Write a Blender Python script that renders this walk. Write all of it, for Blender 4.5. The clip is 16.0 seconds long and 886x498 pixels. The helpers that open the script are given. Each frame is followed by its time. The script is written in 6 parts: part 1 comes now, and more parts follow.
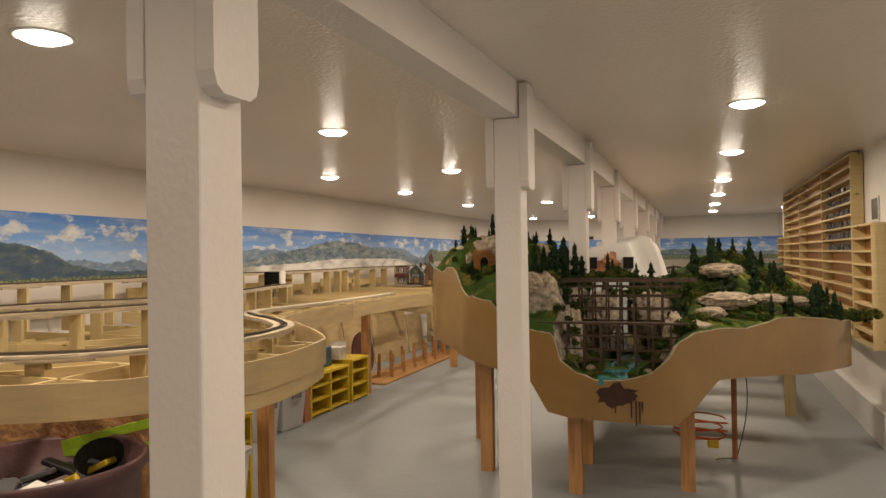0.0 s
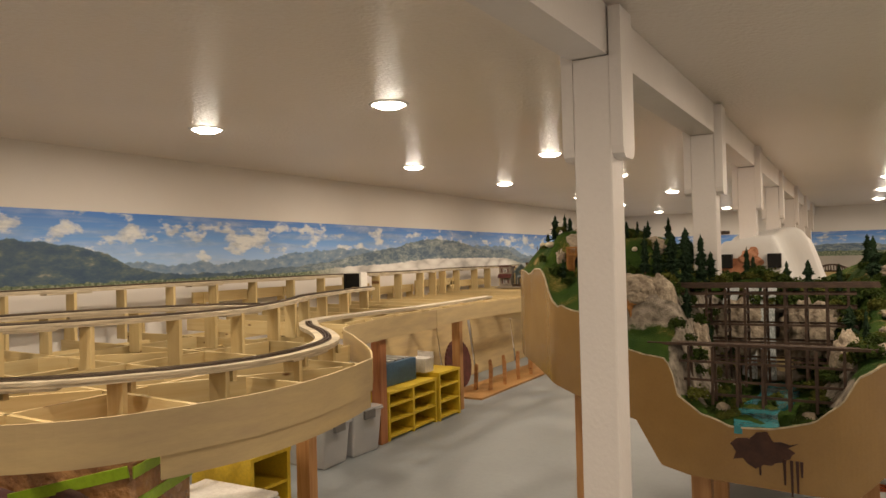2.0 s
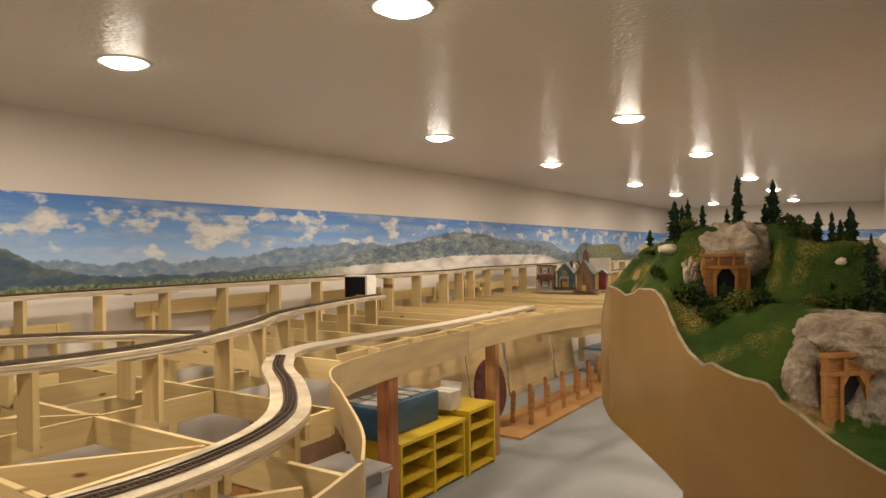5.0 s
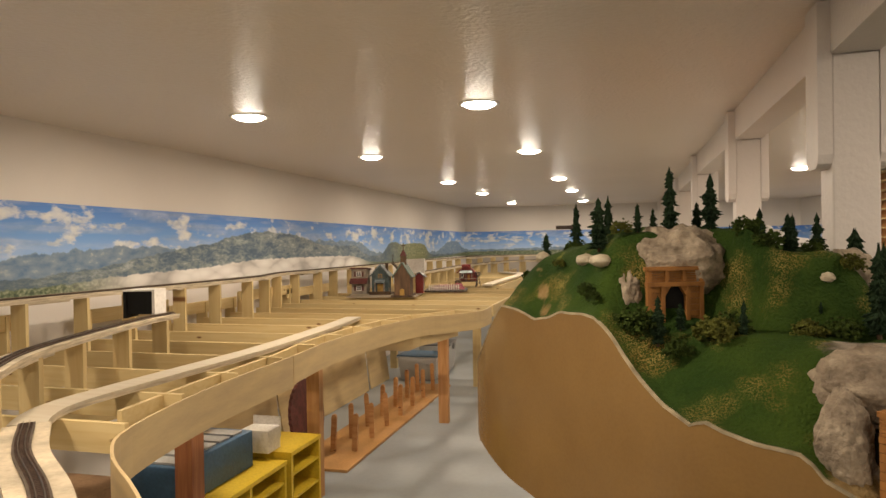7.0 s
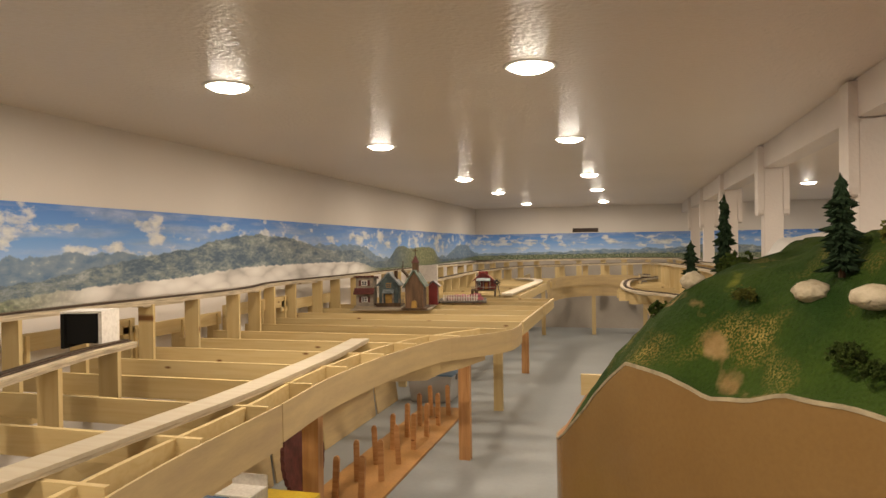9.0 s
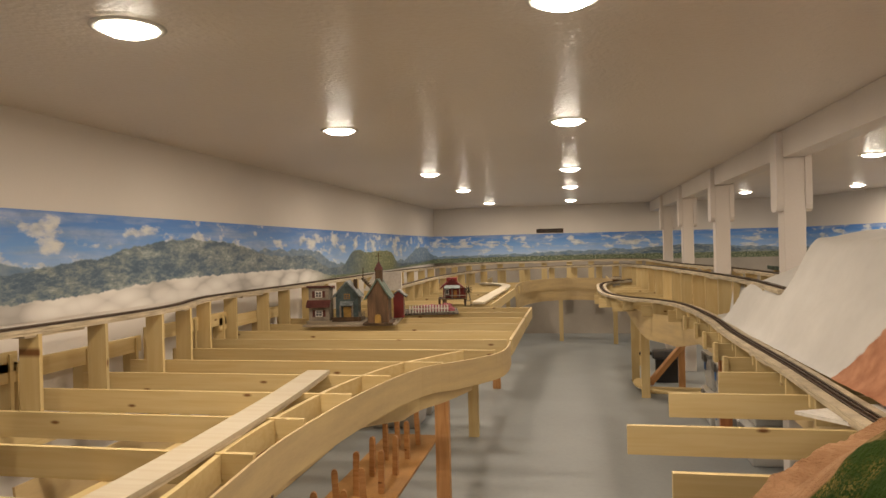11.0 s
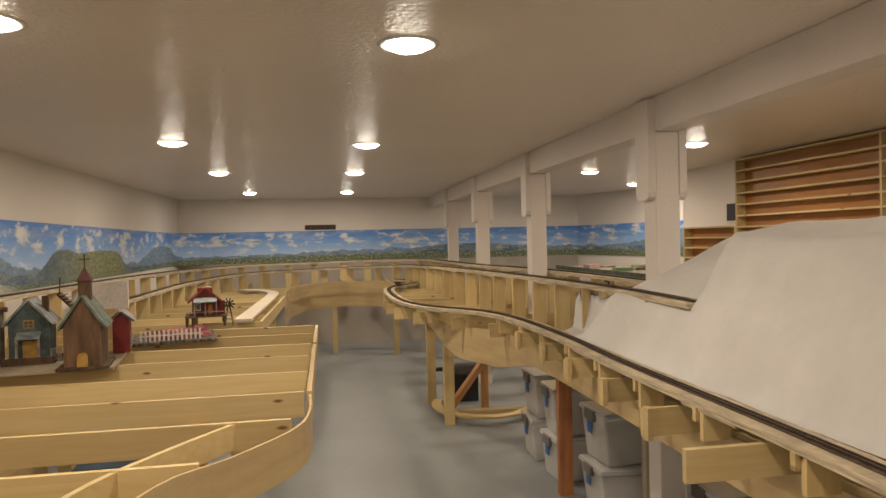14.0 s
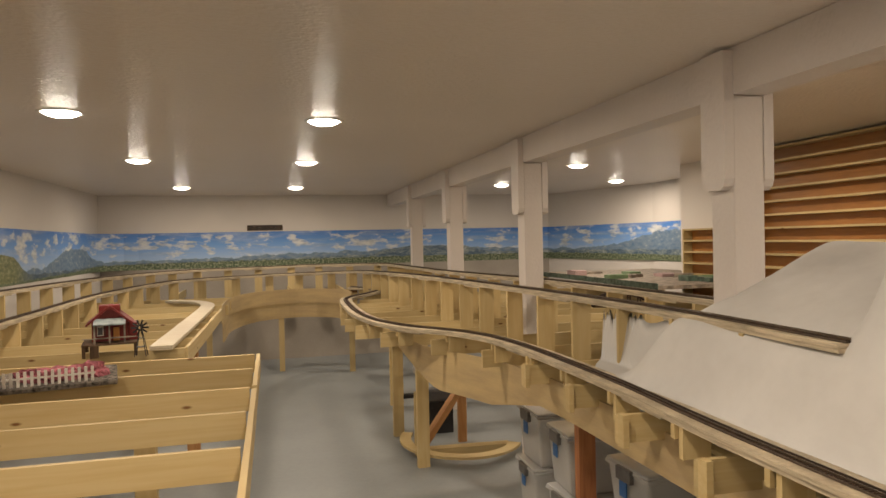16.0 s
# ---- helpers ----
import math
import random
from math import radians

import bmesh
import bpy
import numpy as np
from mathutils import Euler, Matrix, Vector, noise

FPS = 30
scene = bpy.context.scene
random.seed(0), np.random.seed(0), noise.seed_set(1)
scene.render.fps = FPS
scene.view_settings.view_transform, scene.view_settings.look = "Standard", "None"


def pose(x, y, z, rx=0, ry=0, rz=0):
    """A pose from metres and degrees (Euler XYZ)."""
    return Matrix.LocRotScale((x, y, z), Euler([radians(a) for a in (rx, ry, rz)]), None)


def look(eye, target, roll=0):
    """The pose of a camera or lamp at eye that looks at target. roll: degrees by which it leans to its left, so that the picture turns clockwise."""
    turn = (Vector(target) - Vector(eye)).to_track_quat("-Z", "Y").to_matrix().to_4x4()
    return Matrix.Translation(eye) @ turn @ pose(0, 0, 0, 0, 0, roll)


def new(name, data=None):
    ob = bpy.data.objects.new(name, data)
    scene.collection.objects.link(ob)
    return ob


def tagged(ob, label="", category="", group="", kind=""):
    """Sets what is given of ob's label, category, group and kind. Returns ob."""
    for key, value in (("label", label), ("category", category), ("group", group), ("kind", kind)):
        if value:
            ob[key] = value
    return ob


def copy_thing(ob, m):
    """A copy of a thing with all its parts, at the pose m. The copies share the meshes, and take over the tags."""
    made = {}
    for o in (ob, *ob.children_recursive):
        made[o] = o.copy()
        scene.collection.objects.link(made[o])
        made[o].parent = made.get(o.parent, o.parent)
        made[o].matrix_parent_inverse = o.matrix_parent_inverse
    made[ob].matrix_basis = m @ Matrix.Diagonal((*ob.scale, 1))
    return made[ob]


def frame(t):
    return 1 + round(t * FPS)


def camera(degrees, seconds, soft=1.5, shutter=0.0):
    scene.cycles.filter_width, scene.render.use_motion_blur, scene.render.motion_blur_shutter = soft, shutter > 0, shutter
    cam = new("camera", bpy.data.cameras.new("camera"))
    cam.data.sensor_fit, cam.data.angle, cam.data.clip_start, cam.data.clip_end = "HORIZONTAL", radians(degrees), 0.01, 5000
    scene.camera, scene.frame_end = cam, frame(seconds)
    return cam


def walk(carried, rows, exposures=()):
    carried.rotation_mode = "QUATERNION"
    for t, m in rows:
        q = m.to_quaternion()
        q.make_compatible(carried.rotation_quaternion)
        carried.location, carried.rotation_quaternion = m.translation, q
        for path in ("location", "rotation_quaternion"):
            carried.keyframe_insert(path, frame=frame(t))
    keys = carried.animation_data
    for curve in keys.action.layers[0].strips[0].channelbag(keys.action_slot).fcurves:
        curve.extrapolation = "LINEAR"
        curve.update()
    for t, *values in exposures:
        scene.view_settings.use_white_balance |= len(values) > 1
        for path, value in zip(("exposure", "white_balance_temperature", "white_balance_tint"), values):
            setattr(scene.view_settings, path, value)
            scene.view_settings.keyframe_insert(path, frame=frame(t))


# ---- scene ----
cam = camera(66.8, 16.0)
PATH = [
    (0, (0.245, 0.328, 1.529), (-0.469, 2.196, 1.55), -0.9),
    (0.5, (0.138, 0.598, 1.567), (-0.594, 2.46, 1.577), -0.9),
    (1, (0.149, 0.809, 1.572), (-0.664, 2.637, 1.582), -0.9),
    (1.5, (0.164, 1.049, 1.547), (-0.762, 2.822, 1.564), -1.1),
    (2, (0.127, 1.293, 1.524), (-0.918, 2.999, 1.549), -1.4),
    (2.5, (0.041, 1.523, 1.545), (-1.12, 3.152, 1.568), -1.3),
    (3, (-0.117, 1.801, 1.545), (-1.378, 3.354, 1.569), -1.1),
    (3.2, (-0.177, 1.912, 1.562), (-1.469, 3.438, 1.577), -0.8),
    (5.3, (-0.857, 2.686, 1.608), (-1.876, 4.407, 1.598), -0.8),
    (5.5, (-0.905, 2.762, 1.617), (-1.867, 4.516, 1.602), -1.0),
    (6, (-1.014, 2.933, 1.609), (-1.828, 4.76, 1.596), -0.9),
    (6.5, (-1.177, 3.011, 1.629), (-1.819, 4.905, 1.611), -0.9),
    (7, (-1.336, 3.127, 1.638), (-1.86, 5.057, 1.62), -0.9),
    (7.5, (-1.423, 3.327, 1.638), (-1.905, 5.268, 1.625), -0.8),
    (8, (-1.506, 3.519, 1.641), (-1.986, 5.46, 1.63), -1.0),
    (8.5, (-1.611, 3.732, 1.629), (-2.124, 5.665, 1.629), -0.9),
    (8.7, (-1.659, 3.826, 1.65), (-2.186, 5.755, 1.642), -0.8),
    (10.8, (-2.055, 4.657, 1.682), (-2.472, 6.612, 1.674), -1.4),
    (11, (-2.094, 4.741, 1.682), (-2.472, 6.705, 1.674), -1.4),
    (11.5, (-2.159, 4.994, 1.676), (-2.446, 6.973, 1.667), -1.5),
    (12, (-2.224, 5.253, 1.677), (-2.405, 7.244, 1.665), -1.5),
    (12.5, (-2.303, 5.499, 1.678), (-2.342, 7.499, 1.662), -1.4),
    (13, (-2.375, 5.751, 1.693), (-2.247, 7.747, 1.669), -1.4),
    (13.5, (-2.393, 5.999, 1.679), (-2.136, 7.982, 1.655), -1.3),
    (14, (-2.418, 6.278, 1.673), (-2.075, 8.248, 1.646), -1.3),
    (14.5, (-2.428, 6.541, 1.669), (-2.027, 8.5, 1.643), -1.2),
    (15, (-2.439, 6.822, 1.673), (-1.985, 8.77, 1.646), -1.2),
    (15.5, (-2.424, 7.093, 1.671), (-1.941, 9.034, 1.647), -1.1),
    (16, (-2.413, 7.361, 1.689), (-1.919, 9.299, 1.663), -1.2),
]
walk(cam, [(t, look(eye, target, roll)) for t, eye, target, roll in PATH], exposures=[(0, 0.06), (3, 0.14), (8, 0.2), (11, -0.05), (16, -0.13)])

# ---- light ----
CEIL = 2.40
world = bpy.data.worlds.new("world")
world.use_nodes = True
world.node_tree.nodes["Background"].inputs[0].default_value = (0.9, 0.8, 0.7, 1)
world.node_tree.nodes["Background"].inputs[1].default_value = 0.05
scene.world = world
LAMP_WATTS, LAMP_COLOR, DOME_GLOW = 15.0, (1.0, 0.81, 0.61), 23.0
LAMPS = [(-2.10, y) for y in (0.0, 2.19, 4.38, 6.74, 8.75, 11.33, 13.38, 16.1)]
LAMPS += [(-3.46, y) for y in (2.1, 4.23, 6.65, 8.62, 11.25, 13.33, 16.1)]
LAMPS += [(0.52, y) for y in (0.1, 2.3, 4.64, 6.68, 9.09, 11.25, 13.43, 15.7)]
# the three at x = 2.4 are unseen, added to brighten the near east floor
LAMPS += [(1.85, 15.1), (2.4, 0.6), (2.4, 3.0), (2.4, 5.3)]


# ---- materials ----
def mat(name, color, rough=0.6, metal=0.0, var=0.12, scale=6.0, fine=60.0, bump=0.15, spec=0.4, color2=None, stretch=(1, 1, 1), coat=0.0, grime=0.35):
    """A procedural surface: two scales of colour change and a fine relief."""
    m = bpy.data.materials.new(name)
    m.use_nodes = True
    t = m.node_tree
    b = t.nodes["Principled BSDF"]
    tc = t.nodes.new("ShaderNodeTexCoord")
    oi = t.nodes.new("ShaderNodeObjectInfo")
    add = t.nodes.new("ShaderNodeVectorMath")
    mul = t.nodes.new("ShaderNodeVectorMath")
    mul.operation = "MULTIPLY"
    mul.inputs[1].default_value = stretch
    sc = t.nodes.new("ShaderNodeVectorMath")
    sc.operation = "SCALE"
    sc.inputs[0].default_value = (13.1, 7.7, 5.3)
    t.links.new(oi.outputs["Random"], sc.inputs["Scale"])
    t.links.new(tc.outputs["Object"], mul.inputs[0])
    t.links.new(mul.outputs[0], add.inputs[0])
    t.links.new(sc.outputs[0], add.inputs[1])
    n1 = t.nodes.new("ShaderNodeTexNoise")
    n1.inputs["Scale"].default_value = scale
    n1.inputs["Detail"].default_value = 4
    n2 = t.nodes.new("ShaderNodeTexNoise")
    n2.inputs["Scale"].default_value = fine
    n2.inputs["Detail"].default_value = 3
    for n in (n1, n2):
        t.links.new(add.outputs[0], n.inputs["Vector"])
    ramp = t.nodes.new("ShaderNodeValToRGB")
    c2 = color2 or tuple(c * (1 - 2.2 * var) for c in color)
    ramp.color_ramp.elements[0].position, ramp.color_ramp.elements[1].position = 0.32, 0.68
    ramp.color_ramp.elements[0].color = (*c2, 1)
    ramp.color_ramp.elements[1].color = (*(min(1, c * (1 + var * 0.5)) for c in color), 1)
    t.links.new(n1.outputs["Fac"], ramp.inputs[0])
    mix = t.nodes.new("ShaderNodeMix")
    mix.data_type, mix.blend_type = "RGBA", "MULTIPLY"
    mix.inputs["Factor"].default_value = grime
    r2 = t.nodes.new("ShaderNodeValToRGB")
    r2.color_ramp.elements[0].position, r2.color_ramp.elements[1].position = 0.3, 0.6
    r2.color_ramp.elements[0].color = (0.55, 0.52, 0.5, 1)
    t.links.new(n2.outputs["Fac"], r2.inputs[0])
    t.links.new(ramp.outputs[0], mix.inputs["A"])
    t.links.new(r2.outputs[0], mix.inputs["B"])
    t.links.new(mix.outputs["Result"], b.inputs["Base Color"])
    bp = t.nodes.new("ShaderNodeBump")
    bp.inputs["Strength"].default_value = bump
    bp.inputs["Distance"].default_value = 0.01
    t.links.new(n2.outputs["Fac"], bp.inputs["Height"])
    t.links.new(bp.outputs[0], b.inputs["Normal"])
    b.inputs["Roughness"].default_value = rough
    b.inputs["Metallic"].default_value = metal
    b.inputs["Specular IOR Level"].default_value = spec
    b.inputs["Coat Weight"].default_value = coat
    return m


def pine(name, light, dark, knots=True, rough=0.55):
    """Sawn softwood: grain along the piece's own x, with knots and a tone of its own for every piece."""
    m = bpy.data.materials.new(name)
    m.use_nodes = True
    t = m.node_tree
    b = t.nodes["Principled BSDF"]
    tc, oi = t.nodes.new("ShaderNodeTexCoord"), t.nodes.new("ShaderNodeObjectInfo")
    sc, add, st = (t.nodes.new("ShaderNodeVectorMath") for _ in range(3))
    sc.operation, st.operation = "SCALE", "MULTIPLY"
    sc.inputs[0].default_value = (31.0, 17.0, 23.0)
    t.links.new(oi.outputs["Random"], sc.inputs["Scale"])
    t.links.new(tc.outputs["Object"], add.inputs[0])
    t.links.new(sc.outputs[0], add.inputs[1])
    st.inputs[1].default_value = (1.2, 14, 22)
    t.links.new(add.outputs[0], st.inputs[0])
    grain = t.nodes.new("ShaderNodeTexNoise")
    grain.inputs["Scale"].default_value, grain.inputs["Detail"].default_value, grain.inputs["Distortion"].default_value = 2.2, 5, 0.6
    t.links.new(st.outputs[0], grain.inputs["Vector"])
    ramp = t.nodes.new("ShaderNodeValToRGB")
    ramp.color_ramp.elements[0].position, ramp.color_ramp.elements[1].position = 0.34, 0.62
    ramp.color_ramp.elements[0].color, ramp.color_ramp.elements[1].color = (*dark, 1), (*light, 1)
    t.links.new(grain.outputs["Fac"], ramp.inputs[0])
    col = ramp.outputs[0]
    if knots:
        kst = t.nodes.new("ShaderNodeVectorMath")
        kst.operation = "MULTIPLY"
        kst.inputs[1].default_value = (3.3, 9.0, 9.0)
        sp, cb = t.nodes.new("ShaderNodeSeparateXYZ"), t.nodes.new("ShaderNodeCombineXYZ")
        t.links.new(add.outputs[0], sp.inputs[0])
        t.links.new(sp.outputs[0], cb.inputs[0])
        t.links.new(sp.outputs[2], cb.inputs[1])
        t.links.new(cb.outputs[0], kst.inputs[0])
        v = t.nodes.new("ShaderNodeTexVoronoi")
        v.voronoi_dimensions = "2D"
        v.inputs["Scale"].default_value = 1.0
        v.inputs["Randomness"].default_value = 1.0
        t.links.new(kst.outputs[0], v.inputs["Vector"])
        kr = t.nodes.new("ShaderNodeValToRGB")
        kr.color_ramp.elements[0].position, kr.color_ramp.elements[1].position = 0.03, 0.085
        kr.color_ramp.elements[0].color, kr.color_ramp.elements[1].color = (0.30, 0.17, 0.09, 1), (1, 1, 1, 1)
        t.links.new(v.outputs["Distance"], kr.inputs[0])
        mx = t.nodes.new("ShaderNodeMix")
        mx.data_type, mx.blend_type = "RGBA", "MULTIPLY"
        pick, gate = t.nodes.new("ShaderNodeSeparateColor"), t.nodes.new("ShaderNodeMath")
        gate.operation = "LESS_THAN"
        gate.inputs[1].default_value = 0.34
        t.links.new(v.outputs["Color"], pick.inputs[0])
        t.links.new(pick.outputs[0], gate.inputs[0])
        t.links.new(gate.outputs[0], mx.inputs["Factor"])
        t.links.new(col, mx.inputs["A"])
        t.links.new(kr.outputs[0], mx.inputs["B"])
        col = mx.outputs["Result"]
    tone = t.nodes.new("ShaderNodeHueSaturation")
    mr = t.nodes.new("ShaderNodeMapRange")
    mr.inputs["To Min"].default_value, mr.inputs["To Max"].default_value = 0.82, 1.12
    t.links.new(oi.outputs["Random"], mr.inputs["Value"])
    t.links.new(mr.outputs[0], tone.inputs["Value"])
    t.links.new(col, tone.inputs["Color"])
    t.links.new(tone.outputs[0], b.inputs["Base Color"])
    bp = t.nodes.new("ShaderNodeBump")
    bp.inputs["Strength"].default_value, bp.inputs["Distance"].default_value = 0.1, 0.004
    t.links.new(grain.outputs["Fac"], bp.inputs["Height"])
    t.links.new(bp.outputs[0], b.inputs["Normal"])
    b.inputs["Roughness"].default_value = rough
    return m


M_WALL = mat("wall_paint", (0.75, 0.715, 0.685), 0.55, var=0.02, scale=1.5, fine=140, bump=0.12, grime=0.05)
M_WALL_LOW = mat("basement_wall_paint", (0.70, 0.69, 0.68), 0.6, var=0.05, scale=1.2, fine=90, bump=0.2, grime=0.1)
M_POST = mat("post_paint", (0.74, 0.695, 0.67), 0.42, var=0.02, scale=3, fine=65, bump=0.2, stretch=(1, 1, 0.8), grime=0.04)
# wall colour with the shade under the far decks painted in
M_WALL_SHADE = mat("shaded_wall_grey", (0.42, 0.385, 0.34), 0.8, var=0.1, scale=1.5, fine=60, bump=0.2, grime=0.15)
M_CEIL = mat("ceiling_gloss_paint", (0.80, 0.725, 0.65), 0.28, var=0.02, scale=0.8, fine=46, bump=0.6, spec=0.5, grime=0.04)
M_FLOOR = mat("painted_concrete", (0.27, 0.295, 0.31), 0.42, var=0.05, scale=1.3, fine=25, bump=0.03, spec=0.4, grime=0.1)
M_PINE = pine("pine", (0.615, 0.485, 0.25), (0.565, 0.425, 0.20))
M_PINE_PALE = pine("pale_pine", (0.62, 0.56, 0.44), (0.56, 0.48, 0.35), knots=False)
M_PLY = mat("plywood", (0.55, 0.42, 0.215), 0.55, var=0.08, scale=3, fine=30, bump=0.05, stretch=(1, 1, 6), color2=(0.46, 0.345, 0.195), grime=0.1)
M_PLYEDGE = mat("plywood_edge", (0.64, 0.55, 0.40), 0.6, var=0.2, scale=8, fine=80, bump=0.1, stretch=(1, 1, 14))
M_REDWOOD = pine("stained_post_wood", (0.40, 0.17, 0.065), (0.28, 0.10, 0.04))
M_BROWNLEG = pine("oiled_leg_wood", (0.50, 0.27, 0.11), (0.38, 0.18, 0.065))
M_BIRCH = mat("shelf_back_ply", (0.42, 0.19, 0.055), 0.4, var=0.1, scale=2, fine=20, bump=0.03, stretch=(1, 0.3, 3))
M_HARDBOARD = mat("hardboard", (0.25, 0.152, 0.055), 0.24, var=0.05, scale=2.5, fine=120, bump=0.04, color2=(0.205, 0.12, 0.042), spec=0.5, grime=0.12)
M_CORK = mat("cork_roadbed", (0.10, 0.075, 0.055), 0.9, var=0.15, scale=30, fine=200)
M_RAIL = mat("nickel_rail", (0.30, 0.25, 0.2), 0.35, metal=1.0, var=0.1, scale=20)
M_HILL = mat("hill_plaster", (0.64, 0.64, 0.635), 0.7, var=0.06, scale=2.2, fine=22, bump=0.15, grime=0.06)
M_CLAY = mat("painted_plaster_rock", (0.50, 0.26, 0.15), 0.8, var=0.22, scale=7, fine=45, bump=0.7, color2=(0.33, 0.15, 0.08))
M_ROCK = mat("model_rock", (0.40, 0.335, 0.25), 0.85, var=0.3, scale=20, fine=85, bump=0.9, color2=(0.19, 0.15, 0.11), grime=0.55)
M_PALEROCK = mat("pale_model_stone", (0.56, 0.50, 0.38), 0.85, var=0.2, scale=24, fine=90, bump=0.7, color2=(0.36, 0.30, 0.20), grime=0.4)
M_LAND = mat("model_landscape", (0.042, 0.074, 0.012), 0.95, var=0.3, scale=5, fine=150, bump=0.9, color2=(0.02, 0.048, 0.01), spec=0.1)


def landscape(m):
    """Grass with straw-coloured flecks, turning to rock and to dry soil where the mesh says so."""
    t = m.node_tree
    N, L = t.nodes.new, t.links.new
    b = t.nodes["Principled BSDF"]
    grass = b.inputs["Base Color"].links[0].from_socket
    tc = N("ShaderNodeTexCoord")

    def noisy(scale, detail=4):
        n = N("ShaderNodeTexNoise")
        n.inputs["Scale"].default_value, n.inputs["Detail"].default_value = scale, detail
        L(tc.outputs["Object"], n.inputs["Vector"])
        return n.outputs["Fac"]

    def ramp(f, *stops):
        r = N("ShaderNodeValToRGB")
        for e, (p, c) in zip(r.color_ramp.elements, stops):
            e.position, e.color = p, (*c, 1)
        L(f, r.inputs[0])
        return r.outputs[0]

    def mathn(op, a, c):
        n = N("ShaderNodeMath")
        n.operation = op
        L(a, n.inputs[0])
        if isinstance(c, float):
            n.inputs[1].default_value = c
        else:
            L(c, n.inputs[1])
        return n.outputs[0]

    def mixc(f, a, c):
        n = N("ShaderNodeMix")
        n.data_type = "RGBA"
        L(f, n.inputs["Factor"])
        L(a, n.inputs["A"])
        L(c, n.inputs["B"])
        return n.outputs["Result"]

    black, white = (0, 0, 0), (1, 1, 1)
    fleck = mathn("MULTIPLY", ramp(noisy(6.5, 6), (0.55, black), (0.70, white)), ramp(noisy(260, 6), (0.47, black), (0.56, white)))
    col = mixc(fleck, grass, ramp(noisy(30), (0.3, (0.20, 0.13, 0.03)), (0.7, (0.36, 0.27, 0.08))))
    for key, lo, hi, jig in (("dry", (0.07, 0.11, 0.015), (0.27, 0.25, 0.04), 12), ("soil", (0.16, 0.10, 0.035), (0.34, 0.24, 0.11), 14), ("rocky", (0.10, 0.085, 0.065), (0.38, 0.33, 0.27), 18), ("clay", (0.33, 0.18, 0.095), (0.47, 0.28, 0.16), 8)):
        at = N("ShaderNodeAttribute")
        at.attribute_name = key
        f = ramp(mathn("ADD", at.outputs["Fac"], mathn("MULTIPLY", noisy(jig), 0.7)), (0.78, black), (0.88, white))
        col = mixc(f, col, ramp(noisy(22, 7), (0.33, lo), (0.68, hi)))
    L(col, b.inputs["Base Color"])


landscape(M_LAND)


def clay_over(m):
    """Brushed clay paint with a ragged edge where the mesh says so."""
    t = m.node_tree
    b = t.nodes["Principled BSDF"]
    plain = b.inputs["Base Color"].links[0].from_socket
    at, tc, n, ad, r, mx, n2, r2 = (t.nodes.new("ShaderNode" + k) for k in ("Attribute", "TexCoord", "TexNoise", "Math", "ValToRGB", "Mix", "TexNoise", "ValToRGB"))
    at.attribute_name = "clay"
    n.inputs["Scale"].default_value, n.inputs["Detail"].default_value = 9, 7
    n2.inputs["Scale"].default_value, n2.inputs["Detail"].default_value = 14, 6
    ad.operation = "MULTIPLY_ADD"
    ad.inputs[1].default_value = 0.35
    t.links.new(tc.outputs["Object"], n.inputs["Vector"])
    t.links.new(tc.outputs["Object"], n2.inputs["Vector"])
    t.links.new(n.outputs["Fac"], ad.inputs[0])
    t.links.new(at.outputs["Fac"], ad.inputs[2])
    r.color_ramp.elements[0].position, r.color_ramp.elements[1].position = 0.66, 0.69
    t.links.new(ad.outputs[0], r.inputs[0])
    r2.color_ramp.elements[0].position, r2.color_ramp.elements[1].position = 0.32, 0.68
    r2.color_ramp.elements[0].color, r2.color_ramp.elements[1].color = (0.33, 0.13, 0.06, 1), (0.50, 0.24, 0.13, 1)
    t.links.new(n2.outputs["Fac"], r2.inputs[0])
    mx.data_type = "RGBA"
    t.links.new(r.outputs[0], mx.inputs["Factor"])
    t.links.new(plain, mx.inputs["A"])
    t.links.new(r2.outputs[0], mx.inputs["B"])
    t.links.new(mx.outputs["Result"], b.inputs["Base Color"])


clay_over(M_HILL)
M_NEEDLE = mat("conifer_needles", (0.028, 0.052, 0.026), 0.95, var=0.25, scale=20, fine=90, spec=0.1)
M_BUSH = mat("foam_foliage", (0.055, 0.085, 0.018), 0.95, var=0.3, scale=30, fine=150, bump=0.8, spec=0.1)
M_BUSH_Y = mat("olive_foam_foliage", (0.13, 0.14, 0.03), 0.95, var=0.3, scale=30, fine=150, bump=0.8, spec=0.1)
M_BARK = mat("tree_bark", (0.09, 0.055, 0.03), 0.95)
M_TIMBER = mat("orange_timber", (0.36, 0.16, 0.04), 0.7, var=0.15, scale=18, fine=90, stretch=(1, 1, 0.3))
M_TRESTLE = mat("dark_trestle_timber", (0.075, 0.045, 0.03), 0.8, var=0.2, scale=20)
# black that also paints the darkness inside the tunnels
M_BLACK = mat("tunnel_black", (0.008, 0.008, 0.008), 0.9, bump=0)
M_WATER = mat("resin_water", (0.05, 0.22, 0.24), 0.08, var=0.15, scale=12, bump=0.1, color2=(0.02, 0.10, 0.12))
M_STAIN = mat("dark_resin_stain", (0.05, 0.02, 0.012), 0.3, var=0.2, scale=15)
M_YELLOW = mat("yellow_paint", (0.66, 0.47, 0.035), 0.45, var=0.05, scale=5, fine=60)
M_BLUE = mat("blue_steel_paint", (0.06, 0.135, 0.24), 0.4, var=0.06, scale=6)
M_BIN = mat("clear_plastic", (0.92, 0.93, 0.94), 0.12, var=0.03, scale=5, bump=0.04, grime=0.05)
